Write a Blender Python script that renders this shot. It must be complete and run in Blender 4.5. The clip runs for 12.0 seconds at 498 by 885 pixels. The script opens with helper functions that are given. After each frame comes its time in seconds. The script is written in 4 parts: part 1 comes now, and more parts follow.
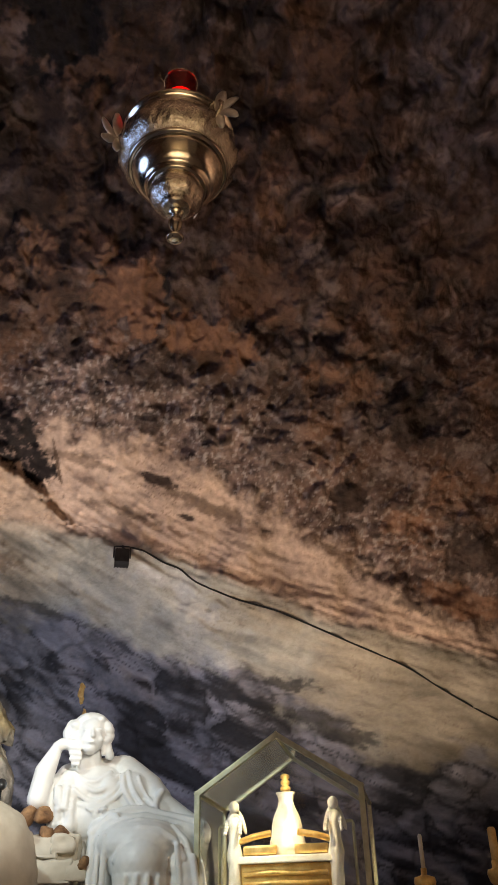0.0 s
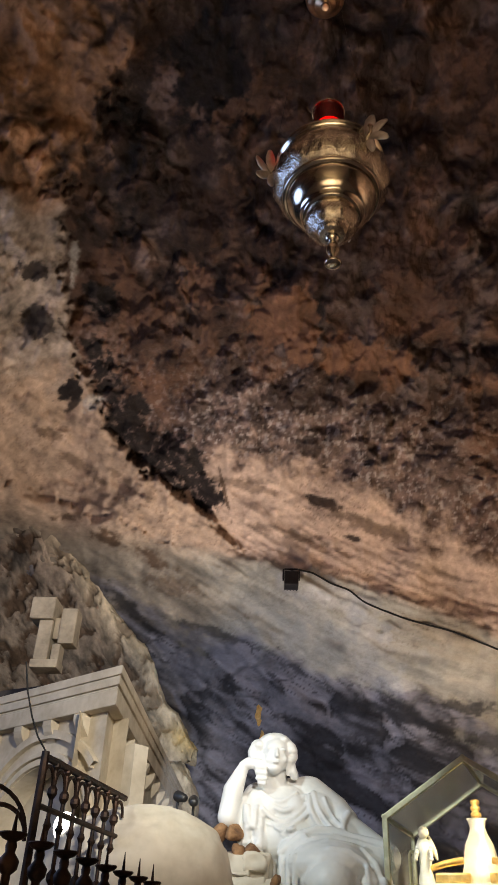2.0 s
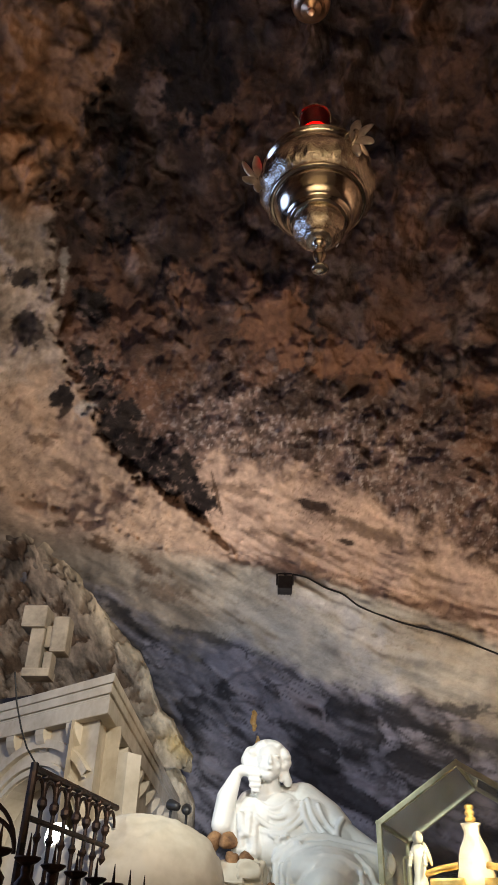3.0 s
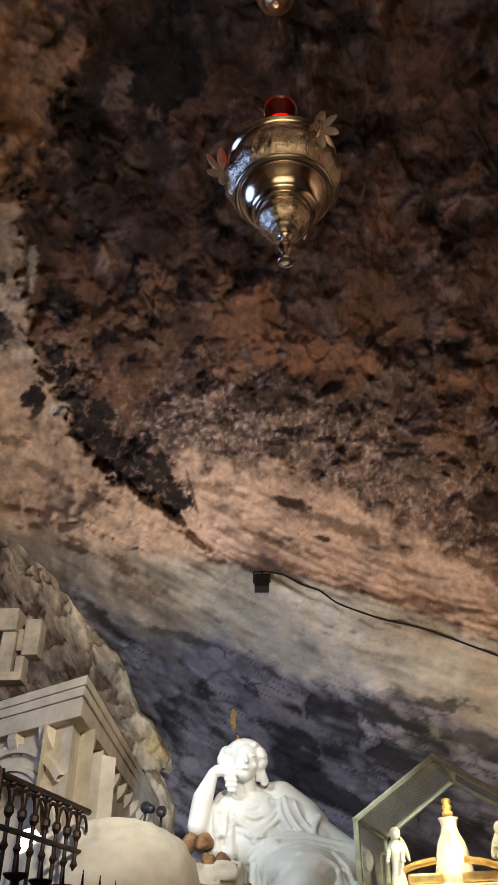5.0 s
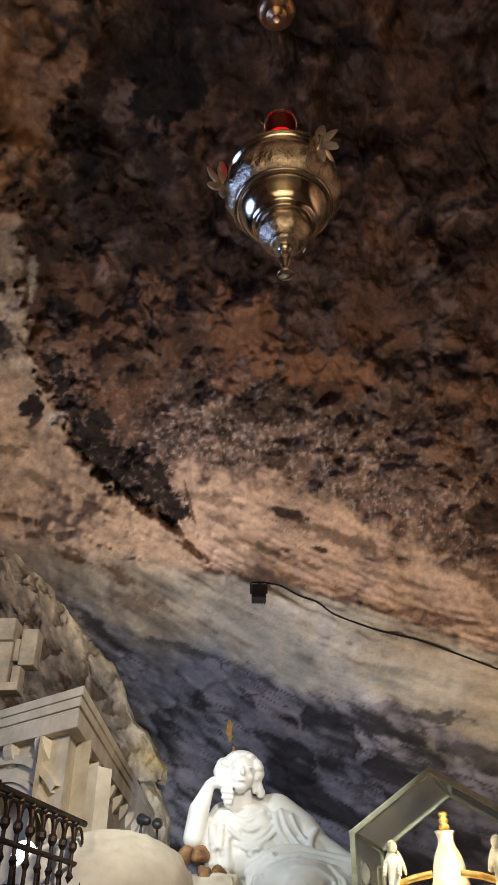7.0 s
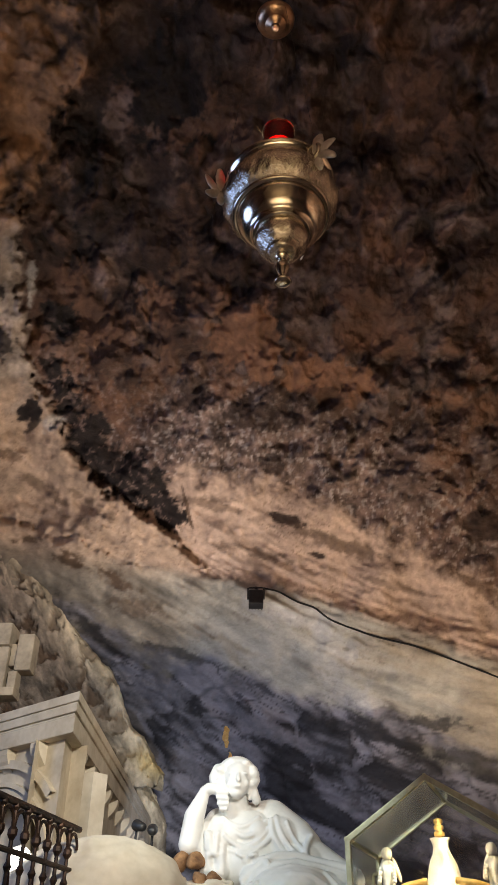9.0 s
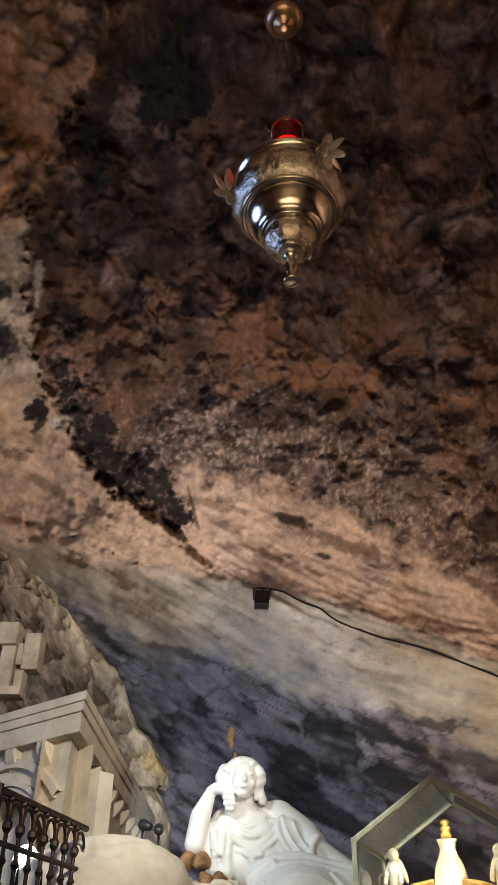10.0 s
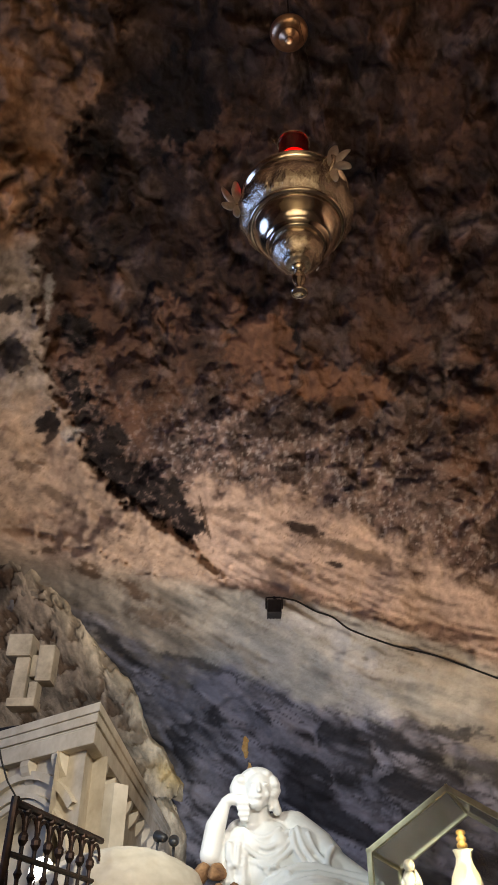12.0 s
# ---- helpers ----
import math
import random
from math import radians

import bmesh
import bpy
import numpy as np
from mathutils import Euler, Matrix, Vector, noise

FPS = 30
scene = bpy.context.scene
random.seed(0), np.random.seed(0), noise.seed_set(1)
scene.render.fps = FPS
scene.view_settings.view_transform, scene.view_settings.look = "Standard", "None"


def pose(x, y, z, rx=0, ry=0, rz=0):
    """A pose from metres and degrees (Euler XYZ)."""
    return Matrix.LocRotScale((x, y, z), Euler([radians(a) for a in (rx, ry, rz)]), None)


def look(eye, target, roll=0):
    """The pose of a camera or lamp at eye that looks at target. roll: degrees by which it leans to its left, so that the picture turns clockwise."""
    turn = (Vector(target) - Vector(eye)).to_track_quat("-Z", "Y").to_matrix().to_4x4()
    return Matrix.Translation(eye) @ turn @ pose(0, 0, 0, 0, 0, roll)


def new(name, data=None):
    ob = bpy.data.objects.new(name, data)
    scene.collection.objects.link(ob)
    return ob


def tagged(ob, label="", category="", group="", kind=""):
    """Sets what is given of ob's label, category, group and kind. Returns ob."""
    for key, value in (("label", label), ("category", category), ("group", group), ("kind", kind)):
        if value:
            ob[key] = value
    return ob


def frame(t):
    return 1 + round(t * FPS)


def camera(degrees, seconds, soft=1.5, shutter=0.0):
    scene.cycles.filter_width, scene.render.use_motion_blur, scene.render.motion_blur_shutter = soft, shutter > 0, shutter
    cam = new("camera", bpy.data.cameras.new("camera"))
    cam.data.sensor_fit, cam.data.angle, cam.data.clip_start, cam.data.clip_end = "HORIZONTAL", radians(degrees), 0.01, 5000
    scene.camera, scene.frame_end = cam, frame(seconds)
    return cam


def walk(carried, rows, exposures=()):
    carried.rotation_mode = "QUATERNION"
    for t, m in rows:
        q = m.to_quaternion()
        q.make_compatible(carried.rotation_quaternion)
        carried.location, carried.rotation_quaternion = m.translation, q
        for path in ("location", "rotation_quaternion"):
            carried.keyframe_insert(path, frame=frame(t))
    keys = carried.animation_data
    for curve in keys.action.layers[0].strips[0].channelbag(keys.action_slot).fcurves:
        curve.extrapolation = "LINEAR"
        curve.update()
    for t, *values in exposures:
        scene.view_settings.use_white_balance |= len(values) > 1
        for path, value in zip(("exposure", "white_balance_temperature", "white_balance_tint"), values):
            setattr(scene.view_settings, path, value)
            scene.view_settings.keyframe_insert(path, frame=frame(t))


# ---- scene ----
cam = camera(35.0, 12.0)
PATH = [
    (0, (0.249, -0.032, 1.436), (0.506, 1.641, 2.501), -1.5),
    (0.5, (0.224, -0.037, 1.427), (0.385, 1.637, 2.509), -0.4),
    (1, (0.209, -0.064, 1.421), (0.245, 1.609, 2.517), 1.0),
    (1.5, (0.196, -0.07, 1.409), (0.082, 1.596, 2.509), 2.5),
    (2, (0.199, -0.068, 1.409), (0.063, 1.591, 2.518), 2.6),
    (2.5, (0.214, -0.055, 1.42), (0.081, 1.604, 2.529), 2.2),
    (3, (0.223, -0.066, 1.425), (0.099, 1.589, 2.541), 1.8),
    (5, (0.263, -0.024, 1.435), (0.19, 1.634, 2.55), -0.1),
    (5.5, (0.262, -0.042, 1.432), (0.19, 1.607, 2.562), -0.1),
    (6, (0.264, -0.03, 1.431), (0.195, 1.618, 2.562), -0.1),
    (6.5, (0.26, -0.035, 1.432), (0.195, 1.612, 2.566), -0.0),
    (7, (0.257, -0.035, 1.435), (0.192, 1.61, 2.571), 0.1),
    (9, (0.266, -0.046, 1.436), (0.204, 1.593, 2.582), 0.3),
    (9.5, (0.259, -0.041, 1.431), (0.194, 1.596, 2.578), 0.5),
    (10, (0.252, -0.042, 1.432), (0.179, 1.595, 2.58), 0.7),
    (10.5, (0.257, -0.042, 1.426), (0.177, 1.593, 2.576), 0.8),
    (11, (0.246, -0.072, 1.423), (0.153, 1.555, 2.583), 0.9),
    (11.5, (0.253, -0.06, 1.428), (0.153, 1.56, 2.597), 0.7),
    (12, (0.257, -0.06, 1.434), (0.156, 1.564, 2.598), 0.6),
]
walk(cam, [(t, look(eye, target, roll)) for t, eye, target, roll in PATH])

# ---- light and exposure ----
def aim_light(name, kind, place, target, power, colour, size=0.1, spot=60, blend=0.6):
    data = bpy.data.lights.new(name, kind)
    data.energy, data.color = power, colour
    if kind == "AREA":
        data.shape, data.size = "DISK", size
    else:
        data.shadow_soft_size = size
    if kind == "SPOT":
        data.spot_size, data.spot_blend = radians(spot), blend
    ob = new(name, data)
    ob.matrix_world = look(place, target)
    return ob


world = bpy.data.worlds.new("world")
scene.world = world
world.use_nodes = True
world.node_tree.nodes["Background"].inputs["Color"].default_value = (0.46, 0.43, 0.44, 1)
world.node_tree.nodes["Background"].inputs["Strength"].default_value = 0.006
scene.view_settings.exposure = 0.0

# cool white spot on the statue, from the nave
aim_light("statue_spot", "SPOT", (-1.6, 1.2, 3.6), (0.25, 4.0, 1.95), 240, (0.88, 1.0, 0.98), 0.05, 24, 0.6)
# warm floodlights standing behind the altar, thrown up over the rock
aim_light("flood_altar", "SPOT", (1.6, 4.75, 1.4), (2.0, 5.8, 3.5), 240, (1.0, 0.76, 0.54), 0.1, 100, 1.0)
aim_light("flood_vault", "SPOT", (0.55, 4.95, 1.1), (-0.05, 4.25, 5.6), 245, (1.0, 0.79, 0.62), 0.12, 76, 1.0)
# lamp behind the boulder, thrown on the rock above the rib
aim_light("boulder_lamp", "SPOT", (-0.2, 5.05, 2.78), (-1.55, 5.5, 5.2), 145, (1.0, 0.84, 0.72), 0.05, 100, 1.0)
# warm lamp of the nave on shrine, boulder and rib
aim_light("flood_shrine", "SPOT", (0.7, 0.4, 2.9), (-1.05, 4.3, 2.50), 640, (1.0, 0.93, 0.82), 0.12, 42, 0.8)
# lamps of the nave, shining on the floor, the front wall and the vault behind
aim_light("nave_lamp", "SPOT", (-0.3, -1.8, 4.4), (-0.45, -2.4, 0.0), 4200, (1.0, 0.82, 0.60), 0.15, 40, 0.3)
aim_light("nave_lamp", "SPOT", (0.9, -1.8, 4.4), (1.0, -2.4, 0.0), 4200, (1.0, 0.82, 0.60), 0.15, 40, 0.3)
aim_light("front_wall_lamp", "SPOT", (0.3, -2.0, 2.2), (0.3, -4.3, 2.4), 110, (1.0, 0.76, 0.50), 0.15, 100, 0.6)
aim_light("nave_uplight", "SPOT", (0.4, -2.6, 1.2), (0.3, -1.8, 6.3), 3300, (1.0, 0.83, 0.62), 0.15, 70, 0.8)
# unseen fill added so the silver's right half reflects warm rock
aim_light("side_wall_fill", "SPOT", (2.4, 0.6, 1.6), (4.6, 1.6, 3.6), 1500, (1.0, 0.80, 0.56), 0.15, 90, 0.8)
# daylight through the grotto's entrance at the side
aim_light("daylight_entrance", "AREA", (-3.3, 2.3, 3.1), (0.5, 2.0, 3.7), 38, (0.40, 0.56, 1.0), 2.0)
# the floodlight under the ledge
aim_light("ledge_lamp", "SPOT", (0.11, 5.80, 3.96), (0.75, 6.7, 3.3), 17, (0.88, 0.95, 1.0), 0.004, 110, 1.0)
aim_light("wall_washer", "SPOT", (-0.1, 5.2, 1.6), (0.3, 7.4, 3.0), 98, (0.72, 0.79, 1.0), 0.1, 115, 1.0)
aim_light("case_light", "SPOT", (0.909, 3.664, 2.19), (0.985, 3.92, 1.6), 30, (1.0, 0.84, 0.54), 0.002, 90, 0.5)


# ---- materials ----
def shader(name, rough=0.7, metal=0.0, colour=(0.5, 0.5, 0.5)):
    m = bpy.data.materials.new(name)
    m.use_nodes = True
    b = m.node_tree.nodes["Principled BSDF"]
    b.inputs["Roughness"].default_value, b.inputs["Metallic"].default_value = rough, metal
    b.inputs["Base Color"].default_value = (*colour, 1)
    return m, m.node_tree.nodes, m.node_tree.links, b


def surface(name, low, high, scale=12.0, rough=0.7, metal=0.0, bump=0.3, depth=0.004, fine=5.0, stretch=(1, 1, 1)):
    """Two tones mixed by noise of two sizes, with relief."""
    m, n, l, b = shader(name, rough, metal)
    at = n.new("ShaderNodeTexCoord")
    mp = n.new("ShaderNodeMapping")
    mp.inputs["Scale"].default_value = stretch
    l.new(at.outputs["Object"], mp.inputs["Vector"])
    big, small = n.new("ShaderNodeTexNoise"), n.new("ShaderNodeTexNoise")
    big.inputs["Scale"].default_value, small.inputs["Scale"].default_value = scale, scale * fine
    big.inputs["Detail"].default_value, small.inputs["Detail"].default_value = 6, 4
    for t in (big, small):
        l.new(mp.outputs["Vector"], t.inputs["Vector"])
    add = n.new("ShaderNodeMath")
    add.operation = "MULTIPLY_ADD"
    add.inputs[1].default_value, add.inputs[2].default_value = 0.35, -0.17
    l.new(small.outputs["Fac"], add.inputs[0])
    tot = n.new("ShaderNodeMath")
    l.new(big.outputs["Fac"], tot.inputs[0])
    l.new(add.outputs[0], tot.inputs[1])
    ramp = n.new("ShaderNodeValToRGB")
    ramp.color_ramp.elements[0].position, ramp.color_ramp.elements[1].position = 0.32, 0.68
    ramp.color_ramp.elements[0].color, ramp.color_ramp.elements[1].color = (*low, 1), (*high, 1)
    l.new(tot.outputs[0], ramp.inputs["Fac"])
    l.new(ramp.outputs["Color"], b.inputs["Base Color"])
    if bump:
        bp = n.new("ShaderNodeBump")
        bp.inputs["Strength"].default_value, bp.inputs["Distance"].default_value = bump, depth
        l.new(tot.outputs[0], bp.inputs["Height"])
        l.new(bp.outputs["Normal"], b.inputs["Normal"])
    return m


def rock_material():
    """Limestone: stains, seams and painted shade lie in the mesh's colour, plus grain and pits."""
    m, n, l, b = shader("cave_limestone", 0.82)
    b.inputs["Specular IOR Level"].default_value = 0.35
    tone = n.new("ShaderNodeAttribute")
    tone.attribute_name = "tone"
    geo = n.new("ShaderNodeNewGeometry")
    grain, pits = n.new("ShaderNodeTexNoise"), n.new("ShaderNodeTexVoronoi")
    grain.inputs["Scale"].default_value, grain.inputs["Detail"].default_value, grain.inputs["Roughness"].default_value = 22, 7, 0.68
    pits.inputs["Scale"].default_value = 34
    warp = n.new("ShaderNodeVectorMath")
    warp.operation = "MULTIPLY_ADD"
    warp.inputs[1].default_value = (0.02, 0.02, 0.02)
    l.new(grain.outputs["Color"], warp.inputs[0])
    l.new(geo.outputs["Position"], warp.inputs[2])
    l.new(geo.outputs["Position"], grain.inputs["Vector"])
    l.new(warp.outputs[0], pits.inputs["Vector"])
    gain = n.new("ShaderNodeMapRange")
    gain.inputs["From Min"].default_value, gain.inputs["From Max"].default_value = 0.28, 0.72
    gain.inputs["To Min"].default_value, gain.inputs["To Max"].default_value = 0.85, 1.15
    l.new(grain.outputs["Fac"], gain.inputs["Value"])
    mul = n.new("ShaderNodeVectorMath")
    mul.operation = "SCALE"
    l.new(tone.outputs["Color"], mul.inputs[0])
    l.new(gain.outputs["Result"], mul.inputs["Scale"])
    # sharp-edged dark flakes where the rock is knobbly, long streaks where it is smooth
    turn = n.new("ShaderNodeMapping")
    turn.inputs["Rotation"].default_value, turn.inputs["Scale"].default_value = (0, radians(-22), 0), (0.9, 2.0, 5.5)
    l.new(geo.outputs["Position"], turn.inputs["Vector"])
    masks = []
    for vector, size, lo, hi, dark in ((geo.outputs["Position"], 4.2, 0.36, 0.50, 0.50), (turn.outputs["Vector"], 3.4, 0.34, 0.46, 0.82)):
        flake, edge = n.new("ShaderNodeTexNoise"), n.new("ShaderNodeMapRange")
        flake.inputs["Scale"].default_value, flake.inputs["Detail"].default_value, flake.inputs["Roughness"].default_value = size, 10, 0.66
        flake.inputs["Distortion"].default_value = 0.4
        l.new(vector, flake.inputs["Vector"])
        edge.inputs["From Min"].default_value, edge.inputs["From Max"].default_value = lo, hi
        edge.inputs["To Min"].default_value, edge.inputs["To Max"].default_value = dark, 1.0
        l.new(flake.outputs["Fac"], edge.inputs["Value"])
        masks.append(edge.outputs["Result"])
    pick = n.new("ShaderNodeMix")
    l.new(tone.outputs["Alpha"], pick.inputs["Factor"])
    l.new(masks[1], pick.inputs["A"])
    l.new(masks[0], pick.inputs["B"])
    cut = n.new("ShaderNodeVectorMath")
    cut.operation = "SCALE"
    l.new(mul.outputs[0], cut.inputs[0])
    l.new(pick.outputs["Result"], cut.inputs["Scale"])
    l.new(cut.outputs[0], b.inputs["Base Color"])
    high = n.new("ShaderNodeMath")
    high.operation = "MULTIPLY_ADD"
    high.inputs[1].default_value = 0.45
    l.new(pits.outputs["Distance"], high.inputs[0])
    l.new(grain.outputs["Fac"], high.inputs[2])
    bp = n.new("ShaderNodeBump")
    bp.inputs["Distance"].default_value = 0.015
    l.new(tone.outputs["Alpha"], bp.inputs["Strength"])
    l.new(high.outputs[0], bp.inputs["Height"])
    l.new(bp.outputs["Normal"], b.inputs["Normal"])
    return m


def glass_material(name, colour=(1, 1, 1), rough=0.02):
    m, n, l, b = shader(name, rough, 0, colour)
    b.inputs["Transmission Weight"].default_value, b.inputs["IOR"].default_value = 1.0, 1.45
    return m


ROCK = rock_material()
MARBLE = surface("white_marble", (0.72, 0.73, 0.71), (0.84, 0.84, 0.82), 7, 0.45, 0, 0.15, 0.002)
PLASTER = surface("cream_plaster", (0.46, 0.41, 0.32), (0.64, 0.59, 0.49), 5, 0.85, 0, 0.35, 0.006)
ASHLAR = surface("pale_limestone_ashlar", (0.40, 0.34, 0.25), (0.56, 0.50, 0.39), 6, 0.8, 0, 0.3, 0.004)
BROWN_STONE = surface("ochre_rubble", (0.12, 0.06, 0.03), (0.36, 0.20, 0.09), 18, 0.9, 0, 0.6, 0.01)
GOLD_ROCK = surface("ochre_calcite", (0.62, 0.34, 0.08), (0.85, 0.58, 0.22), 20, 0.7, 0, 0.5, 0.006)
IRON = surface("rusty_black_iron", (0.012, 0.010, 0.009), (0.06, 0.032, 0.02), 25, 0.55, 0.7, 0.4, 0.002)
BLACK = surface("black_painted_metal", (0.010, 0.010, 0.011), (0.022, 0.022, 0.024), 30, 0.45, 0.0, 0.1, 0.001)
SILVER = surface("tarnished_silver", (0.66, 0.58, 0.46), (0.84, 0.77, 0.64), 16, 0.16, 1.0, 0.12, 0.002)
CHASED = surface("chased_silver", (0.55, 0.48, 0.38), (0.86, 0.80, 0.68), 60, 0.24, 1.0, 0.7, 0.006, 2.0)
LEAF = surface("frosted_silver_leaf", (0.62, 0.60, 0.56), (0.86, 0.84, 0.80), 40, 0.40, 0.92, 0.8, 0.006)
COPPER = surface("dull_copper_gilt", (0.50, 0.32, 0.20), (0.70, 0.48, 0.32), 14, 0.35, 1.0, 0.2, 0.002)
BRASS = surface("dulled_brass", (0.36, 0.34, 0.22), (0.52, 0.50, 0.35), 20, 0.42, 0.6, 0.15, 0.001)
GILT = surface("gilded_metal", (0.70, 0.42, 0.12), (0.95, 0.68, 0.26), 25, 0.32, 0.8, 0.3, 0.003)
IVORY = surface("white_gilt_figure", (0.75, 0.68, 0.52), (0.90, 0.85, 0.72), 20, 0.4, 0.1, 0.2, 0.002)
WAX = surface("cream_wax", (0.62, 0.56, 0.42), (0.74, 0.68, 0.54), 10, 0.5, 0, 0.1, 0.001)
# near-black stone for the shaded gap above the shrine's cornice
GAP_SHADE = surface("gap_shade_stone", (0.035, 0.028, 0.024), (0.085, 0.068, 0.055), 7, 0.9, 0, 0.4, 0.005)
# darker copy of the ashlar: the pinnacle's shade put into its colour
SHADED_ASHLAR = surface("shaded_ashlar", (0.20, 0.165, 0.12), (0.36, 0.30, 0.22), 9, 0.85, 0, 0.4, 0.004)
FLOOR = surface("worn_stone_floor", (0.26, 0.22, 0.17), (0.44, 0.38, 0.30), 3, 0.7, 0, 0.4, 0.006)
CABLE = surface("black_cable", (0.008, 0.008, 0.008), (0.014, 0.014, 0.014), 40, 0.9, 0, 0, 0.001)
GLASS = glass_material("clear_glass")
RED_GLASS = glass_material("ruby_glass", (0.75, 0.02, 0.02), 0.08)


# ---- mesh helpers ----
def mesh_from(name, bm):
    me = bpy.data.meshes.new(name)
    bm.normal_update()
    bm.to_mesh(me)
    bm.free()
    return me


def part(name, bm, material, parent=None, label="", smooth=False):
    me = mesh_from(name, bm)
    me.materials.append(material)
    if smooth:
        me.polygons.foreach_set("use_smooth", [True] * len(me.polygons))
    ob = new(name, me)
    if parent:
        ob.parent = parent
    return tagged(ob, label)


def thing(name, label, category, place=(0, 0, 0), group="", kind="", turn=0):
    e = new(name)
    e.matrix_world = pose(*place, 0, 0, turn)
    return tagged(e, label, category, group, kind)


def box(bm, lo, hi, bevel=0.0, m=None):
    made = bmesh.ops.create_cube(bm, size=1)["verts"]
    for v in made:
        v.co = Vector([lo[i] + (v.co[i] + 0.5) * (hi[i] - lo[i]) for i in range(3)])
    if bevel:
        edges = list({e for v in made for e in v.link_edges})
        made = bmesh.ops.bevel(bm, geom=edges, offset=bevel, segments=2, affect="EDGES", profile=0.7)["verts"]
    if m is not None:
        bmesh.ops.transform(bm, matrix=m, verts=[v for v in made if v.is_valid])
    return bm


def lathe(bm, rows, sides=40, m=None, wobble=None):
    """A turned body from (radius, height) rows."""
    rings = []
    for r, z in rows:
        ring = []
        for k in range(sides):
            a = 2 * math.pi * k / sides
            rr = r * (wobble(a, z) if wobble else 1)
            co = Vector((rr * math.cos(a), rr * math.sin(a), z))
            ring.append(bm.verts.new(m @ co if m is not None else co))
        rings.append(ring)
    for p, q in zip(rings, rings[1:]):
        for k in range(sides):
            bm.faces.new((p[k], p[(k + 1) % sides], q[(k + 1) % sides], q[k]))
    bm.faces.new(list(reversed(rings[0])))
    bm.faces.new(rings[-1])
    return bm


def tube(bm, points, radius, sides=8, taper=1.0):
    """A round bar along points."""
    pts = [Vector(p) for p in points]
    rings = []
    for i, p in enumerate(pts):
        way = (pts[min(i + 1, len(pts) - 1)] - pts[max(i - 1, 0)]).normalized()
        side = way.orthogonal().normalized() if i == 0 else (side - way * side.dot(way)).normalized()
        up = way.cross(side)
        r = radius * (1 + (taper - 1) * i / max(1, len(pts) - 1))
        rings.append([bm.verts.new(p + r * (math.cos(a) * side + math.sin(a) * up)) for a in [2 * math.pi * k / sides for k in range(sides)]])
    for p, q in zip(rings, rings[1:]):
        for k in range(sides):
            bm.faces.new((p[k], p[(k + 1) % sides], q[(k + 1) % sides], q[k]))
    bm.faces.new(list(reversed(rings[0])))
    bm.faces.new(rings[-1])
    return bm


def ball(bm, place, radii, turn=(0, 0, 0), cuts=3):
    if isinstance(bm, list):
        bm.append((place, radii, turn))
        return bm
    made = bmesh.ops.create_icosphere(bm, subdivisions=cuts, radius=1)["verts"]
    m = Matrix.Translation(place) @ Euler([radians(a) for a in turn]).to_matrix().to_4x4() @ Matrix.Diagonal((*radii, 1))
    bmesh.ops.transform(bm, matrix=m, verts=made)
    return bm


def capsule(bm, a, b, ra, rb, steps=8):
    """A limb: balls from a to b."""
    a, b = Vector(a), Vector(b)
    for k in range(steps + 1):
        f = k / steps
        r = ra + (rb - ra) * f
        ball(bm, a.lerp(b, f), (r, r, r), cuts=2)


def clay_mesh(name, lumps_of_clay):
    """One mesh of many overlapping balls."""
    unit = bmesh.new()
    bmesh.ops.create_icosphere(unit, subdivisions=3, radius=1)
    unit.verts.index_update()
    vs = np.array([v.co[:] for v in unit.verts])
    fs = np.array([[v.index for v in f.verts] for f in unit.faces])
    unit.free()
    pts, tris = [], []
    for k, (place, radii, turn) in enumerate(lumps_of_clay):
        m = np.array(Euler([radians(a) for a in turn]).to_matrix())
        pts.append((vs * np.array(radii)) @ m.T + np.array(place))
        tris.append(fs + k * len(vs))
    me = bpy.data.meshes.new(name)
    pts, tris = np.vstack(pts), np.vstack(tris)
    me.vertices.add(len(pts))
    me.vertices.foreach_set("co", pts.astype(np.float32).ravel())
    me.loops.add(tris.size)
    me.loops.foreach_set("vertex_index", tris.ravel().astype(np.int32))
    me.polygons.add(len(tris))
    me.polygons.foreach_set("loop_start", np.arange(0, tris.size, 3, dtype=np.int32))
    me.update(calc_edges=True)
    return me


def roughen(bm, size, scale, seed=0.0, octaves=4):
    bm.normal_update()
    shift = Vector((seed * 7.3, seed * 3.1, seed * 5.7))
    for v in bm.verts:
        v.co += v.normal * size * noise.fractal(v.co * scale + shift, 0.9, 2.0, octaves)


# ---- noise on arrays ----
rng = np.random.default_rng(5)
PERM = rng.permutation(256)
GRAD = rng.normal(size=(256, 3))
GRAD /= np.linalg.norm(GRAD, axis=1)[:, None]
JIT = rng.random((256, 3))


def cell(i):
    return PERM[(PERM[(PERM[i[..., 0] & 255] + i[..., 1]) & 255] + i[..., 2]) & 255]


def grad_noise(p):
    i = np.floor(p).astype(np.int64)
    f = p - i
    w = f * f * f * (f * (f * 6 - 15) + 10)
    total = np.zeros(len(p))
    for dx in (0, 1):
        for dy in (0, 1):
            for dz in (0, 1):
                o = np.array((dx, dy, dz))
                g = GRAD[cell(i + o)]
                k = np.where(o, w, 1 - w).prod(axis=1)
                total += k * ((f - o) * g).sum(axis=1)
    return total * 1.6


def fbm(p, octaves=4, gain=0.5):
    total, amp = 0, 1.0
    for k in range(octaves):
        total = total + amp * grad_noise(p * 2.03 ** k + 11.7 * k)
        amp *= gain
    return total


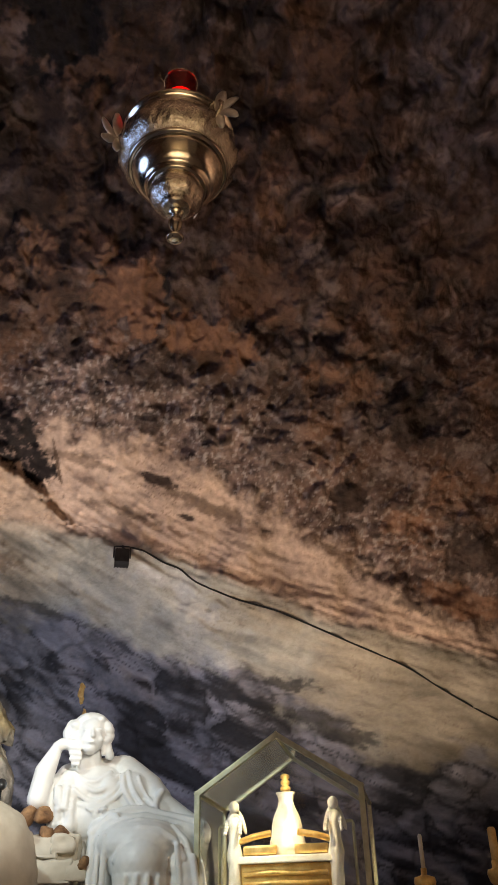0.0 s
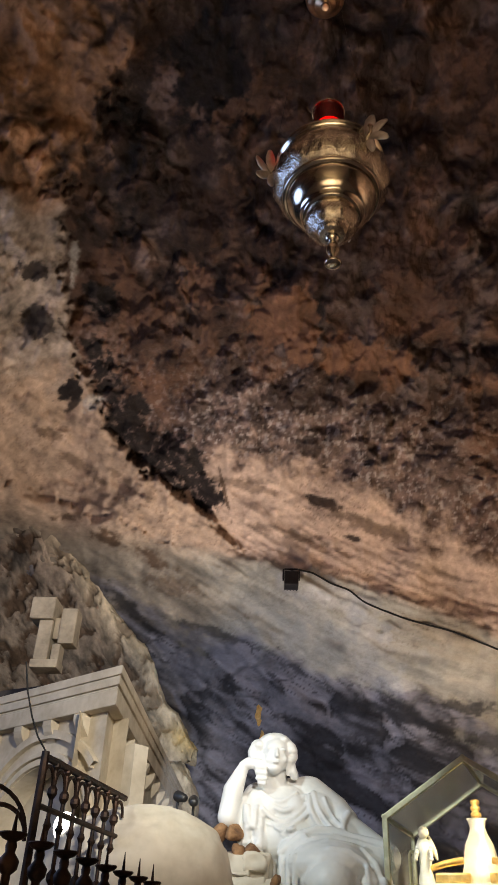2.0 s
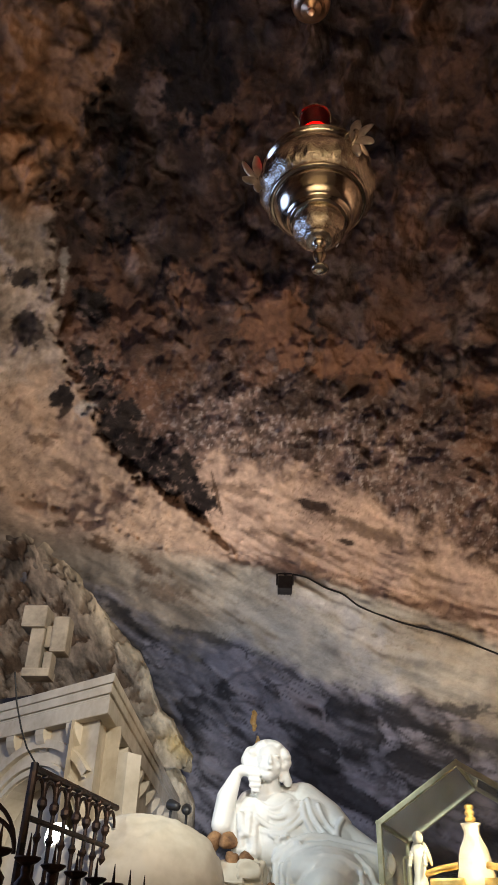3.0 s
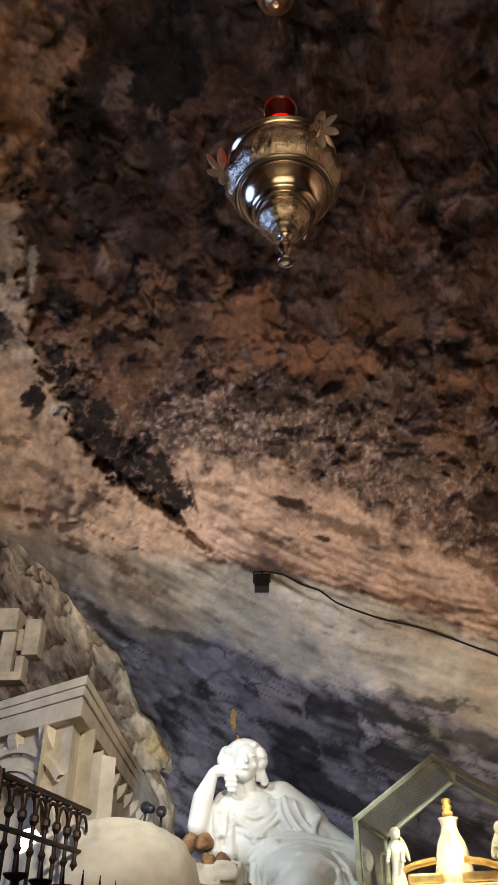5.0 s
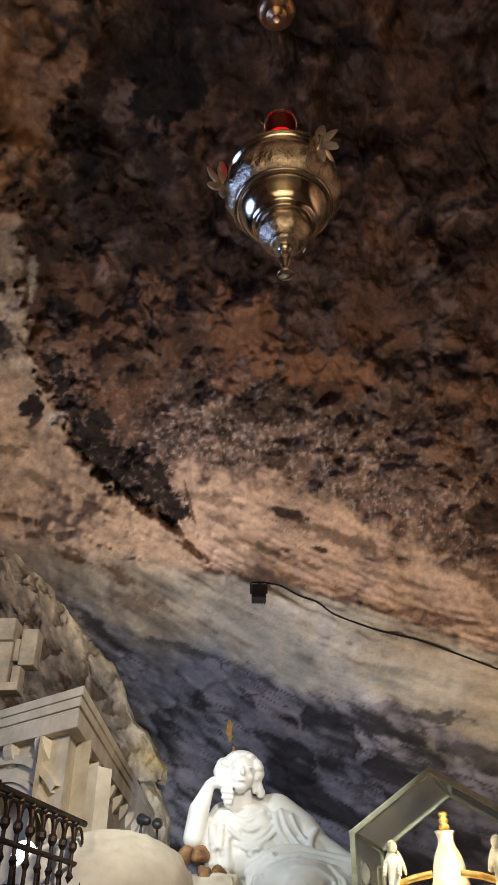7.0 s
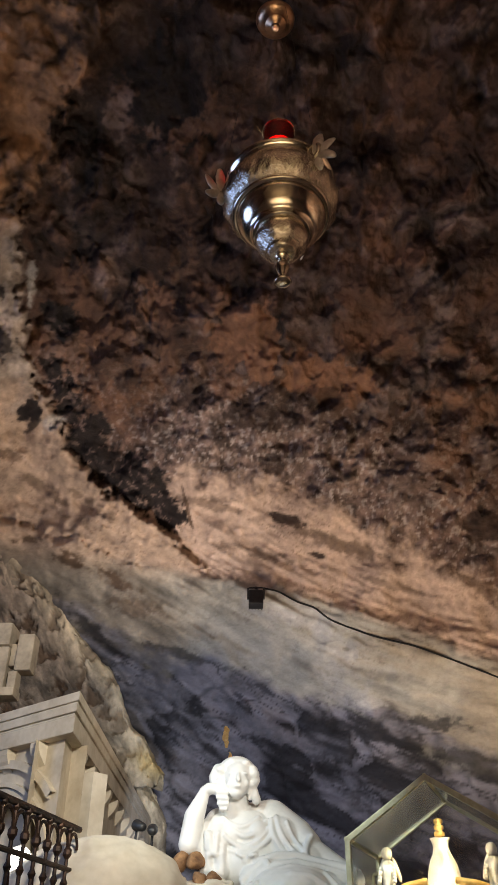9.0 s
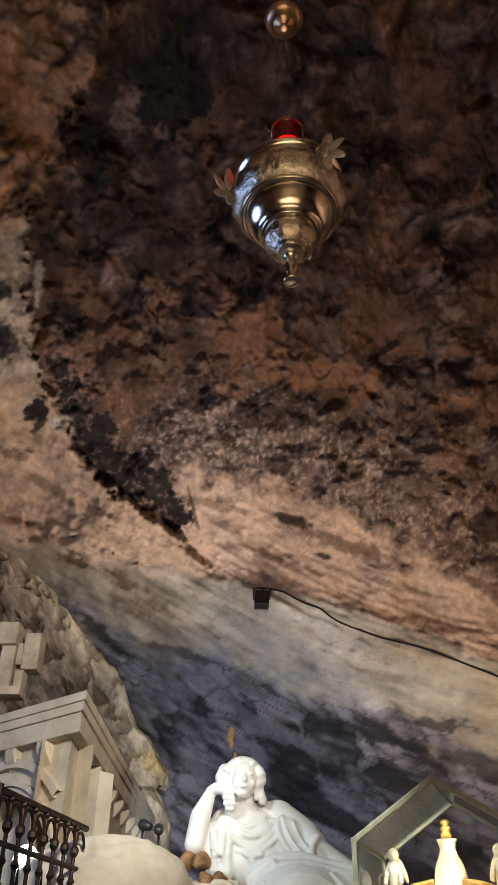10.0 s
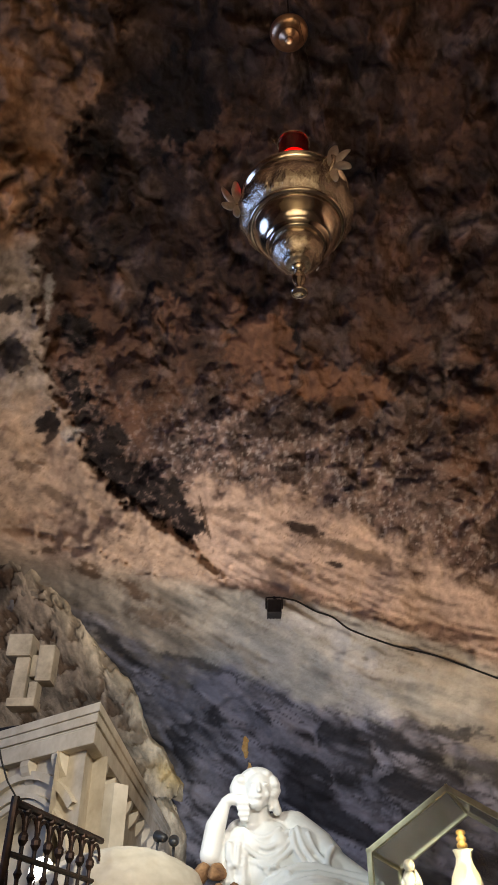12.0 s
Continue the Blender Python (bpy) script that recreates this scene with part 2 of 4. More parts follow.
def lumps(p):
    """Distance to the nearest and the second nearest of scattered centres."""
    i = np.floor(p).astype(np.int64)
    one, two = np.full(len(p), 9.0), np.full(len(p), 9.0)
    for dx in (-1, 0, 1):
        for dy in (-1, 0, 1):
            for dz in (-1, 0, 1):
                j = i + np.array((dx, dy, dz))
                d = ((j + JIT[cell(j)] - p) ** 2).sum(axis=1)
                two = np.minimum(two, np.maximum(one, d))
                one = np.minimum(one, d)
    return np.sqrt(one), np.sqrt(two)


def smooth(a, b, x):
    k = np.clip((x - a) / (b - a), 0, 1)
    return k * k * (3 - 2 * k)


def grid_mesh(name, points, tones, shape, material, flip=False):
    """A sheet of quads from rows of points, with the rock's colour at each point."""
    rows, cols = shape
    k = np.arange(rows * cols).reshape(shape)
    quads = np.stack([k[:-1, :-1], k[:-1, 1:], k[1:, 1:], k[1:, :-1]], axis=-1).reshape(-1, 4)
    if flip:
        quads = quads[:, ::-1]
    me = bpy.data.meshes.new(name)
    me.vertices.add(len(points))
    me.vertices.foreach_set("co", np.asarray(points, dtype=np.float32).ravel())
    me.loops.add(quads.size)
    me.loops.foreach_set("vertex_index", quads.ravel().astype(np.int32))
    me.polygons.add(len(quads))
    me.polygons.foreach_set("loop_start", np.arange(0, quads.size, 4, dtype=np.int32))
    me.update(calc_edges=True)
    me.polygons.foreach_set("use_smooth", np.ones(len(quads), dtype=bool))
    col = me.attributes.new("tone", "FLOAT_COLOR", "POINT")
    col.data.foreach_set("color", tones.astype(np.float32).ravel())
    me.materials.append(material)
    me.update()
    return new(name, me)


# ---- the cave ----
HEART = np.array((0.25, 0.0, 1.43))      # middle of the chapel, about which the vault is swept

SOOT = np.array((0.017, 0.012, 0.011))
DARK = np.array((0.078, 0.044, 0.032))
RUST = np.array((0.245, 0.128, 0.076))
LILAC = np.array((0.155, 0.110, 0.094))
PINK = np.array((0.56, 0.42, 0.33))
SALLOW = np.array((0.42, 0.41, 0.36))
SLATE = np.array((0.112, 0.110, 0.126))
CHALK = np.array((0.56, 0.56, 0.54))
UMBER = np.array((0.10, 0.060, 0.036))

# marks on the rock: bearing, height angle, half length, half width (degrees), lean, strength
SOOT_SHADE_MARKS = [
    (-12.6, 58.5, 3.1, 2.9, -60, 1.0), (-22.0, 54.8, 3.8, 1.8, -90, .7), (-20.3, 42.4, 1.4, 1.2, 0, 1.0), (-18.6, 37.5, 2.9, 1.2, -58, 1.0),
    (-16.2, 34.6, 2.2, 1.7, -58, 1.0), (-12.0, 32.0, 2.7, 1.9, -32, 1.0), (-9.3, 30.7, 2.0, 1.0, -67, 1.0), (-14.6, 40.2, 2.0, 1.3, -42, .45),
    # broad .5 marks tone down the over-lit vault; last two paint slot shade
    (-15.0, 51.5, 6.5, 4.5, -20, .5), (-10.0, 62.0, 9.0, 3.5, 0, .5), (-27.4, 43.2, 1.0, 0.7, -4, .9), (-25.4, 40.2, 1.2, 1.1, 53, .8), (-21.5, 35.8, 0.9, 0.7, 30, 1.0), (-20.9, 34.9, 0.7, 0.25, 60, .9)]
DARK_MARKS = [
    (0.0, 33.5, 1.0, 0.8, -45, .8), (1.4, 29.6, 1.6, 0.42, -17, 1.0), (3.4, 27.0, 0.9, 0.22, -11, 1.0), (-4.4, 31.0, 1.2, 0.4, -8, .6),
    (16.9, 27.8, 1.3, 1.2, -21, .9), (22.9, 33.3, 2.4, 2.2, 0, .8), (25.6, 23.0, 2.0, 1.7, -22, .8), (20.4, 20.4, 1.0, 0.6, -40, .7),
    (-7.2, 39.1, 1.8, 1.1, -69, .7), (-1.4, 37.3, 2.8, 1.0, -9, .75), (5.0, 38.3, 1.5, 0.8, -8, .6), (14.2, 38.7, 1.9, 1.0, 8, .55), (17.6, 41.6, 1.9, 0.7, -28, .6),
    (9.0, 54.0, 2.8, 0.7, -20, .6), (14.5, 55.0, 3.2, 1.4, -10, .6)]
RUST_MARKS = [
    (-2.1, 42.6, 3.0, 2.0, -21, 1.0), (3.2, 40.6, 2.4, 1.3, -20, .8), (6.5, 39.4, 3.0, 1.5, -23, .9), (15.3, 37.2, 1.9, 0.9, -23, .6), (-11.3, 44.7, 1.8, 1.3, -68, .8),
    (10.3, 43.0, 3.3, 2.0, -30, .35), (10.5, 50.5, 2.5, 2.3, -84, .3), (-4.0, 39.4, 1.4, 1.2, -25, .5), (24.1, 20.1, 2.4, 0.9, -27, .7), (21.3, 25.4, 1.6, 1.0, -14, .5),
    (18.9, 36.0, 1.9, 1.0, -21, .5), (-6.3, 45.5, 1.5, 1.4, 30, .5)]
UMBER_MARKS = [
    (14.7, 24.6, 3.0, 0.6, -38, .6), (4.8, 27.9, 2.6, 0.5, -22, .7), (-1.5, 27.2, 2.4, 0.3, -12, .6), (-4.8, 30.6, 2.2, 0.35, -10, .6), (-18.8, 30.6, 1.6, 0.4, -28, .6),
    (-15.0, 29.8, 1.7, 0.3, -30, .6), (-21.9, 32.5, 1.0, 0.4, -3, .7), (-7.1, 30.1, 1.6, 0.10, -73, .9), (-19.9, 26.9, 1.4, 0.35, 5, .9), (-16.2, 26.2, 1.4, 0.6, -12, .95),
    (-12.2, 24.7, 1.4, 0.45, -25, .9), (-11.0, 23.2, 2.0, 0.6, -11, .6), (9.0, 24.6, 1.7, 0.25, -20, .5)]
CHALK_POOL_MARKS = [
    # first two: the floodlight's pool of light put into the rock colour
    (0.6, 23.4, 1.7, 1.0, -16, .9), (3.4, 22.3, 2.0, 0.8, -25, .8), (6.0, 16.9, 2.0, 0.7, -33, .6), (4.8, 20.1, 2.4, 1.0, -23, .5), (-23.6, 44.0, 0.35, 1.6, 8, .6), (-19.2, 35.3, 0.8, 0.5, 40, .5)]
# bluish daylight haze at the upper right, painted into the rock colour
DAYLIGHT_HAZE_MARKS = [(35.7, 55.5, 4.5, 3.5, 0, .8), (31.2, 50.4, 3.5, 2.2, 0, .6)]
DARK_SLATE_MARKS = [
    (-14.1, 21.6, 1.9, 0.45, -38, .9), (-6.5, 19.9, 3.4, 0.28, -12, .8), (-5.7, 16.6, 0.8, 0.5, -23, .9), (6.2, 14.8, 3.0, 0.8, -23, .9), (10.6, 15.2, 2.5, 0.6, -6, .85),
    (1.1, 13.9, 2.1, 0.14, -29, .85), (4.6, 11.9, 2.5, 1.1, -38, .7), (14.0, 12.5, 3.0, 0.7, -25, .7)]
BLUE_MARKS = [
    (-8.9, 17.8, 2.0, 0.9, -21, .7), (-6.1, 13.1, 2.1, 0.9, -63, .6), (-1.7, 13.4, 1.5, 0.6, -74, .8), (0.6, 14.7, 3.6, 0.5, -25, .8), (-6.8, 19.0, 3.4, 0.5, -18, .6), (3.5, 11.1, 1.0, 0.5, -48, .7),
    (5.0, 11.8, 0.8, 0.35, -60, .7)]
MARKS = [(RUST, RUST_MARKS), (DARK * 0.42, DARK_MARKS), (SOOT, SOOT_SHADE_MARKS), (UMBER, UMBER_MARKS), (CHALK, CHALK_POOL_MARKS), (np.array((0.19, 0.155, 0.165)), DAYLIGHT_HAZE_MARKS), (SLATE * 0.22, DARK_SLATE_MARKS), (SLATE * 2.1, BLUE_MARKS)]

# edge of the side wall: height angles, bearings (degrees)
SIDE_EDGE = ((24.0, 28.0, 29.6, 32.0, 33.4, 36.0, 37.7, 40.7, 43.9, 46.6, 50.8, 57.5, 60.6, 66.0), (-4.0, -7.6, -11.0, -15.4, -17.4, -19.0, -21.2, -22.6, -24.4, -25.2, -23.8, -24.4, -21.5, -24.0))
# upper rim of the pale band over the seam: bearings, height angles
BAND_TOP = ((-42.0, -13.0, -9.5, -7.5, -2.0, 3.0, 7.5, 11.5, 15.5, 19.5, 26.0, 40.0), (25.0, 27.5, 30.5, 33.6, 32.2, 30.6, 28.9, 26.6, 23.8, 20.8, 17.4, 12.0))


def facets(p):
    """A chance value for each scattered cell, and how far its border is."""
    i = np.floor(p).astype(np.int64)
    one, two, value = np.full(len(p), 9.0), np.full(len(p), 9.0), np.zeros(len(p))
    for dx in (-1, 0, 1):
        for dy in (-1, 0, 1):
            for dz in (-1, 0, 1):
                j = i + np.array((dx, dy, dz))
                h = cell(j)
                d = ((j + JIT[h] - p) ** 2).sum(axis=1)
                two = np.minimum(two, np.maximum(one, d))
                value = np.where(d < one, h / 255.0, value)
                one = np.minimum(one, d)
    return value, np.sqrt(two) - np.sqrt(one)


def ledge_angle(az):
    """Height angle of the long seam that dips across the back wall."""
    t = np.tan(np.clip(az, -1.05, 1.05))
    x = 0.25 + 6.05 * t
    z = 4.23 - 0.30 * x + 0.05 * np.sin(2.2 * x + 0.6)
    return np.arctan2((np.clip(z, 2.2, 5.2) - 1.43) * np.cos(np.clip(az, -1.05, 1.05)), 6.05)


def blend(tone, colour, k):
    return tone + (colour - tone) * np.clip(k, 0, 1)[:, None]


def vault(az, el):
    """Rock surface and its colour along bearings az and height angles el."""
    way = np.column_stack([np.sin(az) * np.cos(el), np.cos(az) * np.cos(el), np.sin(el)])
    sides = [((0, 0, 1), 6.35), ((0.17, 0.545, 0.82), 7.03), ((0, 1, 0), 6.12), ((-0.79, 0.10, 0.60), 5.34),
             ((1, 0.1, 0.1), 5.2), ((0, -1, 0), 5.5), ((-1, 0, 0), 4.6)]
    total = 0
    for nrm, c in sides:
        nrm = np.array(nrm)
        d = (c - HEART @ nrm) / np.maximum(way @ nrm, 0.02)
        total = total + np.exp(-4.5 * np.minimum(d, 60))
    dist = -np.log(total) / 4.5
    azd, eld = np.degrees(az), np.degrees(el)
    below = ledge_angle(az) - el                       # radians under the seam
    front = smooth(1.25, 0.85, np.abs(az))
    dist = dist + front * (1.55 * smooth(0.0, 0.26, below) * (1 + 0.12 * np.sin(3 * az)))
    p = HEART + way * dist[:, None]
    up = np.clip(smooth(-0.05, 0.16, -below) + (1 - front) * 0.5, 0, 1)
    bend = 0.25 * np.sin(1.1 * p[:, 0] + 0.5)
    along = np.column_stack([p[:, 0] * 0.30, p[:, 1] * 0.8, p[:, 2] * 2.0 + p[:, 0] * 0.80 + bend])
    warp = np.column_stack([grad_noise(p * 2.1 + 3), grad_noise(p * 2.1 + 31), grad_noise(p * 2.1 + 57)]) * 0.16
    ripple = np.column_stack([grad_noise(p * 7 + 3), grad_noise(p * 7 + 31), grad_noise(p * 7 + 57)]) * 0.05
    big = fbm(p * 0.9, 3)
    mid = fbm(p * 3.1 + 20, 4, 0.55)
    n1, n2, n3 = fbm(p * 1.5 + 5, 4, 0.6), fbm(p * 4.5 + 15, 4, 0.6), fbm(along * 4 + 9, 4, 0.6)
    n4 = fbm(p * 13 + 60, 3, 0.6)
    a1, a2 = lumps((p + warp + ripple) * 3.4)
    b1, b2 = lumps((p + warp * 0.5 + ripple) * 9.0)
    crust, fine = a2 - a1, b2 - b1
    slab, joint = facets((p + warp * 0.8 + ripple) * 5.2 + 3)
    seam = fbm(along * 3.0 + 7, 5, 0.55)
    flakes = np.abs(fbm(along * 6.5 + 40, 4, 0.5))
    # masks: side wall, pale band over the seam, wall under it
    loose = 0.6 + 2.2 * smooth(44, 50, eld)
    side = np.interp(eld, *SIDE_EDGE) - azd + loose * (0.5 * mid + 0.8 * big) + 0.7 * n2 + 0.4 * n4
    side = smooth(-0.5, 0.7, side) * smooth(24.5, 27.5, eld) * smooth(75, 66, eld) * front
    rim = np.interp(azd, *BAND_TOP) - eld + 1.3 * n2 + 0.9 * n1 + 0.6 * n4
    band = front * smooth(-0.006, 0.006, -below + 0.012 * n2) * smooth(-1.6, 1.3, rim)
    under = front * smooth(-0.01, 0.01, below + 0.004 * n1)
    deep = front * smooth(0.09, 0.125, below + 0.030 * n1 + 0.018 * n3 + 0.02 * smooth(-0.15, -0.3, az) - 0.02 * smooth(0.1, 0.25, az))
    rough = up * (1 - band) * (1 - side * smooth(44, 36, eld))
    knobbly = rough * (0.35 + 0.65 * smooth(-0.25, 0.3, fbm(p * 1.3 + 70, 2)))
    # relief: hollows and slabs overhead, long flakes along the seam, broken facets low down
    move = 0.17 * big + 0.09 * mid * (1 - 0.65 * band - 0.5 * under)
    move = move - knobbly * (0.16 * np.minimum(crust, 0.6) + 0.055 * np.minimum(fine, 0.5) + 0.07 * (slab - 0.5) * smooth(0, 0.12, joint))
    move = move + (1 - up) * (0.06 * seam - 0.03 * flakes) + band * (0.022 * np.abs(n3) - 0.014 * n4)
    chip, edge = facets(np.column_stack([p[:, 0] * 0.9 + p[:, 2] * 0.4, p[:, 1] * 0.8, p[:, 2] * 1.3 + p[:, 0] * 0.6]) * 2.8 + warp * 2 + ripple * 3 + 17)
    move = move + deep * (0.07 * (chip - 0.5) * smooth(0, 0.28, edge))
    move = move - 0.20 * side
    lip = np.exp(-((below - 0.012) / 0.02) ** 2) * front
    notch = np.exp(-((below + 0.002) / 0.007) ** 2) * front * smooth(-0.16, -0.22, az) * smooth(-0.3, 0.3, n2)
    move = move - 0.05 * lip + 0.09 * notch
    # colour
    tone = DARK + (LILAC - DARK) * smooth(0.0, 0.55, n2)[:, None]
    tone = blend(tone, RUST * 0.6, smooth(0.05, 0.55, n1) * 0.7)
    tone = tone * (0.72 + 0.56 * slab)[:, None]
    dusty = front * smooth(6.5, 1.0, np.abs(np.interp(azd, *BAND_TOP) - eld + 3.0)) * (1 - smooth(4, 15, azd) * 0.5) * (1 - band)
    tone = blend(tone, LILAC * (0.95 + 0.9 * n4 + 0.3 * n2)[:, None], dusty * 0.85)
    fleck = smooth(0.12, 0.5, fbm(p * 24 + 90, 2))
    tone = blend(tone, np.array((0.36, 0.31, 0.29)), fleck * (0.6 * dusty + 0.25 * rough * smooth(44, 36, eld)))
    hairline = np.maximum(smooth(0.03, 0.0, np.abs(fbm(along * 5.5 + 80, 3, 0.5))), 0.8 * smooth(0.05, 0.0, np.abs(fbm(along * 12 + 50, 3, 0.5)))) * smooth(-0.1, 0.35, n1 + 0.5 * n2)
    tone = blend(tone, PINK * (0.92 + 0.24 * n3 + 0.17 * n4)[:, None], band)
    tone = blend(tone, UMBER * 1.6, band * 0.6 * hairline)
    tone = blend(tone, SALLOW * (0.95 + 0.42 * n3 + 0.10 * n4)[:, None], under)
    tone = blend(tone, np.array((0.20, 0.165, 0.125)) * (1 + 0.5 * n3)[:, None], under * 0.7 * smooth(-4, -12, azd + 4 * n1))
    # darker brown to the right: shade under the overhang put into the colour
    tone = blend(tone, np.array((0.23, 0.19, 0.14)) * (1 + 0.5 * n3)[:, None], under * 0.75 * smooth(6, 15, azd + 5 * n1 + 4 * n3))
    wet = SLATE * 0.38 + (SLATE * 2.3 - SLATE * 0.38) * (smooth(-0.45, 0.5, 0.7 * n3 + 0.25 * n2 + 1.2 * (chip - 0.45)))[:, None]
    tone = blend(tone, wet * (0.55 + 0.45 * smooth(0, 0.16, edge))[:, None], deep)
    rift = smooth(0.075, 0.01, np.abs(fbm(along * 2.6 + 33, 4, 0.5)))
    tone = blend(tone, SLATE * 0.2, deep * 0.75 * rift)
    tone = blend(tone, UMBER, under * (1 - deep) * 0.35 * hairline)
    flank = np.array((0.25, 0.145, 0.082)) * (1 + 0.6 * n2 + 0.5 * n1)[:, None]
    flank = blend(flank, np.array((0.30, 0.25, 0.205)) * (1 + 0.7 * n2 + 0.4 * n4)[:, None], smooth(50, 45, eld + 3 * n1))
    flank = blend(flank, PINK * np.array((0.80, 0.80, 0.76)) * (0.95 + 0.30 * n3 + 0.22 * n4)[:, None], smooth(38.5, 35.5, eld + 2.5 * n2))
    tone = blend(tone, flank, side)
    tone = blend(tone, UMBER * 1.7, side * 0.55 * hairline * smooth(38, 35, eld))
    sleek, sooty = np.zeros(len(az)), np.zeros(len(az))
    for colour, rows in MARKS:
        for sa, se, ra, re, lean, force in rows:
            c, s = math.cos(radians(lean)), math.sin(radians(lean))
            x, y = (azd - sa) * math.cos(radians(se)), eld - se
            q = np.hypot((x * c + y * s) / ra, (-x * s + y * c) / re)
            if re > 0.65 and (colour is SOOT or colour is RUST or rows is DARK_MARKS):
                k = force * smooth(1.16, 0.84, q + 0.45 * n2 + 0.25 * n1 + 0.35 * n4)
            else:
                k = 0.95 * force * smooth(1.3, 0.6, q + 0.75 * n3 + 0.35 * n2 + 0.45 * n4)
            if colour is SOOT:
                sooty = np.maximum(sooty, k)
                k = k * (1 - side * smooth(34.5, 33.0, eld))
            tone = blend(tone, colour * (1 + 0.3 * n3 + 0.25 * n4)[:, None], k)
            if colour is RUST:
                sleek = np.maximum(sleek, k)
    web = np.maximum(smooth(0.12, 0.02, fine), 0.7 * smooth(0.05, 0.0, np.abs(n3 - 0.1))) * smooth(-0.15, 0.3, n4 + 0.4 * n2)
    tone = blend(tone, LILAC * 1.3, 0.6 * sooty * web * smooth(46, 40, eld) * (1 - side))
    # pale cracks round dark knobs low down; overhead, shade put into the cracks' colour
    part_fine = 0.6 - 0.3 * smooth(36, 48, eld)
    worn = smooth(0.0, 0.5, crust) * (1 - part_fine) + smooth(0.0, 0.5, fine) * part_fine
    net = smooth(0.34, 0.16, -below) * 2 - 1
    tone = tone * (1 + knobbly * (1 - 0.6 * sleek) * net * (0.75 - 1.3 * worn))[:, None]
    relief = 0.10 + 0.80 * up * (1 - 0.62 * band) * (1 - 0.5 * sleek) * (1 - 0.6 * side)
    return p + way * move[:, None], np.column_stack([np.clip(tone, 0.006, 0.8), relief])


def vault_sheet(name, az0, az1, el0, el1, step, label, category):
    a = np.radians(np.linspace(az0, az1, int((az1 - az0) / step) + 1))
    e = np.radians(np.linspace(el0, el1, int((el1 - el0) / step) + 1))
    ee, aa = np.meshgrid(e, a, indexing="ij")
    pts, tones = vault(aa.ravel(), ee.ravel())
    return tagged(grid_mesh(name, pts, tones, aa.shape, ROCK), label, category, kind="structure")


vault_sheet("wall_back", -42, 46, -14, 26, 0.13, "damp slate-blue and cream limestone wall of the grotto", "cave wall")
vault_sheet("ceiling", -42, 46, 26, 84, 0.125, "soot-blackened knobbly limestone vault with rusty patches and painted crack shade", "cave ceiling")
vault_sheet("ceiling_crown", -180, 180, 83.9, 90, 2, "dark limestone crown of the grotto vault", "cave ceiling")
vault_sheet("wall_side", 46, 318, -14, 84, 2, "dark limestone wall closing the grotto", "cave wall")

bm = bmesh.new()
box(bm, (-5.2, -4.6, -0.1), (5.6, -4.25, 6.6))
tagged(part("wall_front", bm, ASHLAR), "pale masonry wall closing the grotto's mouth", "wall", kind="structure")

bm = bmesh.new()
box(bm, (-9, -9, -0.3), (9, 12, 0.0))
tagged(part("floor", bm, FLOOR), "worn grey stone floor of the grotto", "floor", kind="structure")


# ---- rock rib hanging in front of the back wall ----
def rock_rib():
    edge = np.array([(-2.52, 6.00, 5.01), (-2.20, 6.20, 4.83), (-1.95, 6.40, 4.64), (-1.66, 6.60, 4.31), (-1.32, 6.80, 3.90), (-1.15, 6.90, 3.70), (-1.06, 6.95, 3.41), (-0.98, 7.00, 3.33), (-0.88, 7.00, 3.27), (-0.72, 7.00, 2.95), (-0.85, 7.03, 3.01), (-0.87, 7.10, 2.96), (-0.77, 7.20, 2.71), (-0.70, 7.30, 2.58),
                     (-0.6, 7.5, 1.2), (-0.6, 7.5, -0.1)])
    edge = np.vstack([edge[0] + (-1.6, -0.3, 0.9), edge])
    rows, cols = 420, 230
    seg = np.r_[0, np.cumsum(np.linalg.norm(np.diff(edge, axis=0), axis=1))]
    t = np.linspace(0, seg[-1], rows)
    line = np.column_stack([np.interp(t, seg, edge[:, k]) for k in range(3)])
    s = np.linspace(0, 1, cols) ** 1.25
    turn = np.clip(s / 0.10, 0, 1) * math.pi          # round over the rim first, then run away along the face
    run = np.clip((s - 0.10) / 0.90, 0, 1)
    pts = np.zeros((rows, cols, 3))
    pts[..., 0] = line[:, None, 0] - 0.03 * (1 - np.sin(turn)) - 2.6 * run
    pts[..., 1] = line[:, None, 1] + 0.16 * np.cos(turn) + 0.35 * run
    pts[..., 2] = line[:, None, 2] - 0.10 * (1 - np.sin(turn)) - 0.55 * run
    pts = pts.reshape(-1, 3)
    along = np.column_stack([pts[:, 0] * 2 + pts[:, 2], pts[:, 1], pts[:, 2] * 0.7 - pts[:, 0]])
    n1, n2 = fbm(pts * 2.4 + 3, 5, 0.55), fbm(along * 4 + 8, 4, 0.6)
    a1, a2 = lumps(pts * 7)
    pit = smooth(-0.05, -0.35, fbm(pts * 6 + 40, 4, 0.6))
    run_t, run_s = np.repeat(t, cols), np.tile(s, rows)
    streak = fbm(np.column_stack([run_t * 0.9, run_s * 26, np.zeros(len(run_t))]) + 4, 4, 0.6)
    pts = pts + np.column_stack([0.04 * n1, -0.05 * n1 - 0.030 * np.minimum(a2 - a1, 0.5) - 0.012 * streak + 0.04 * pit, 0.03 * n2])
    rim = np.tile(np.exp(-((s - 0.075) / 0.055) ** 2), rows)
    low = smooth(3.5, 3.0, pts[:, 2])
    tone = np.array((0.30, 0.25, 0.205)) * (1 + 0.5 * n2 + 0.25 * streak)[:, None]
    tone = tone + (np.array((0.09, 0.08, 0.07)) - tone) * (smooth(0.0, 0.5, n1) * 0.8)[:, None]
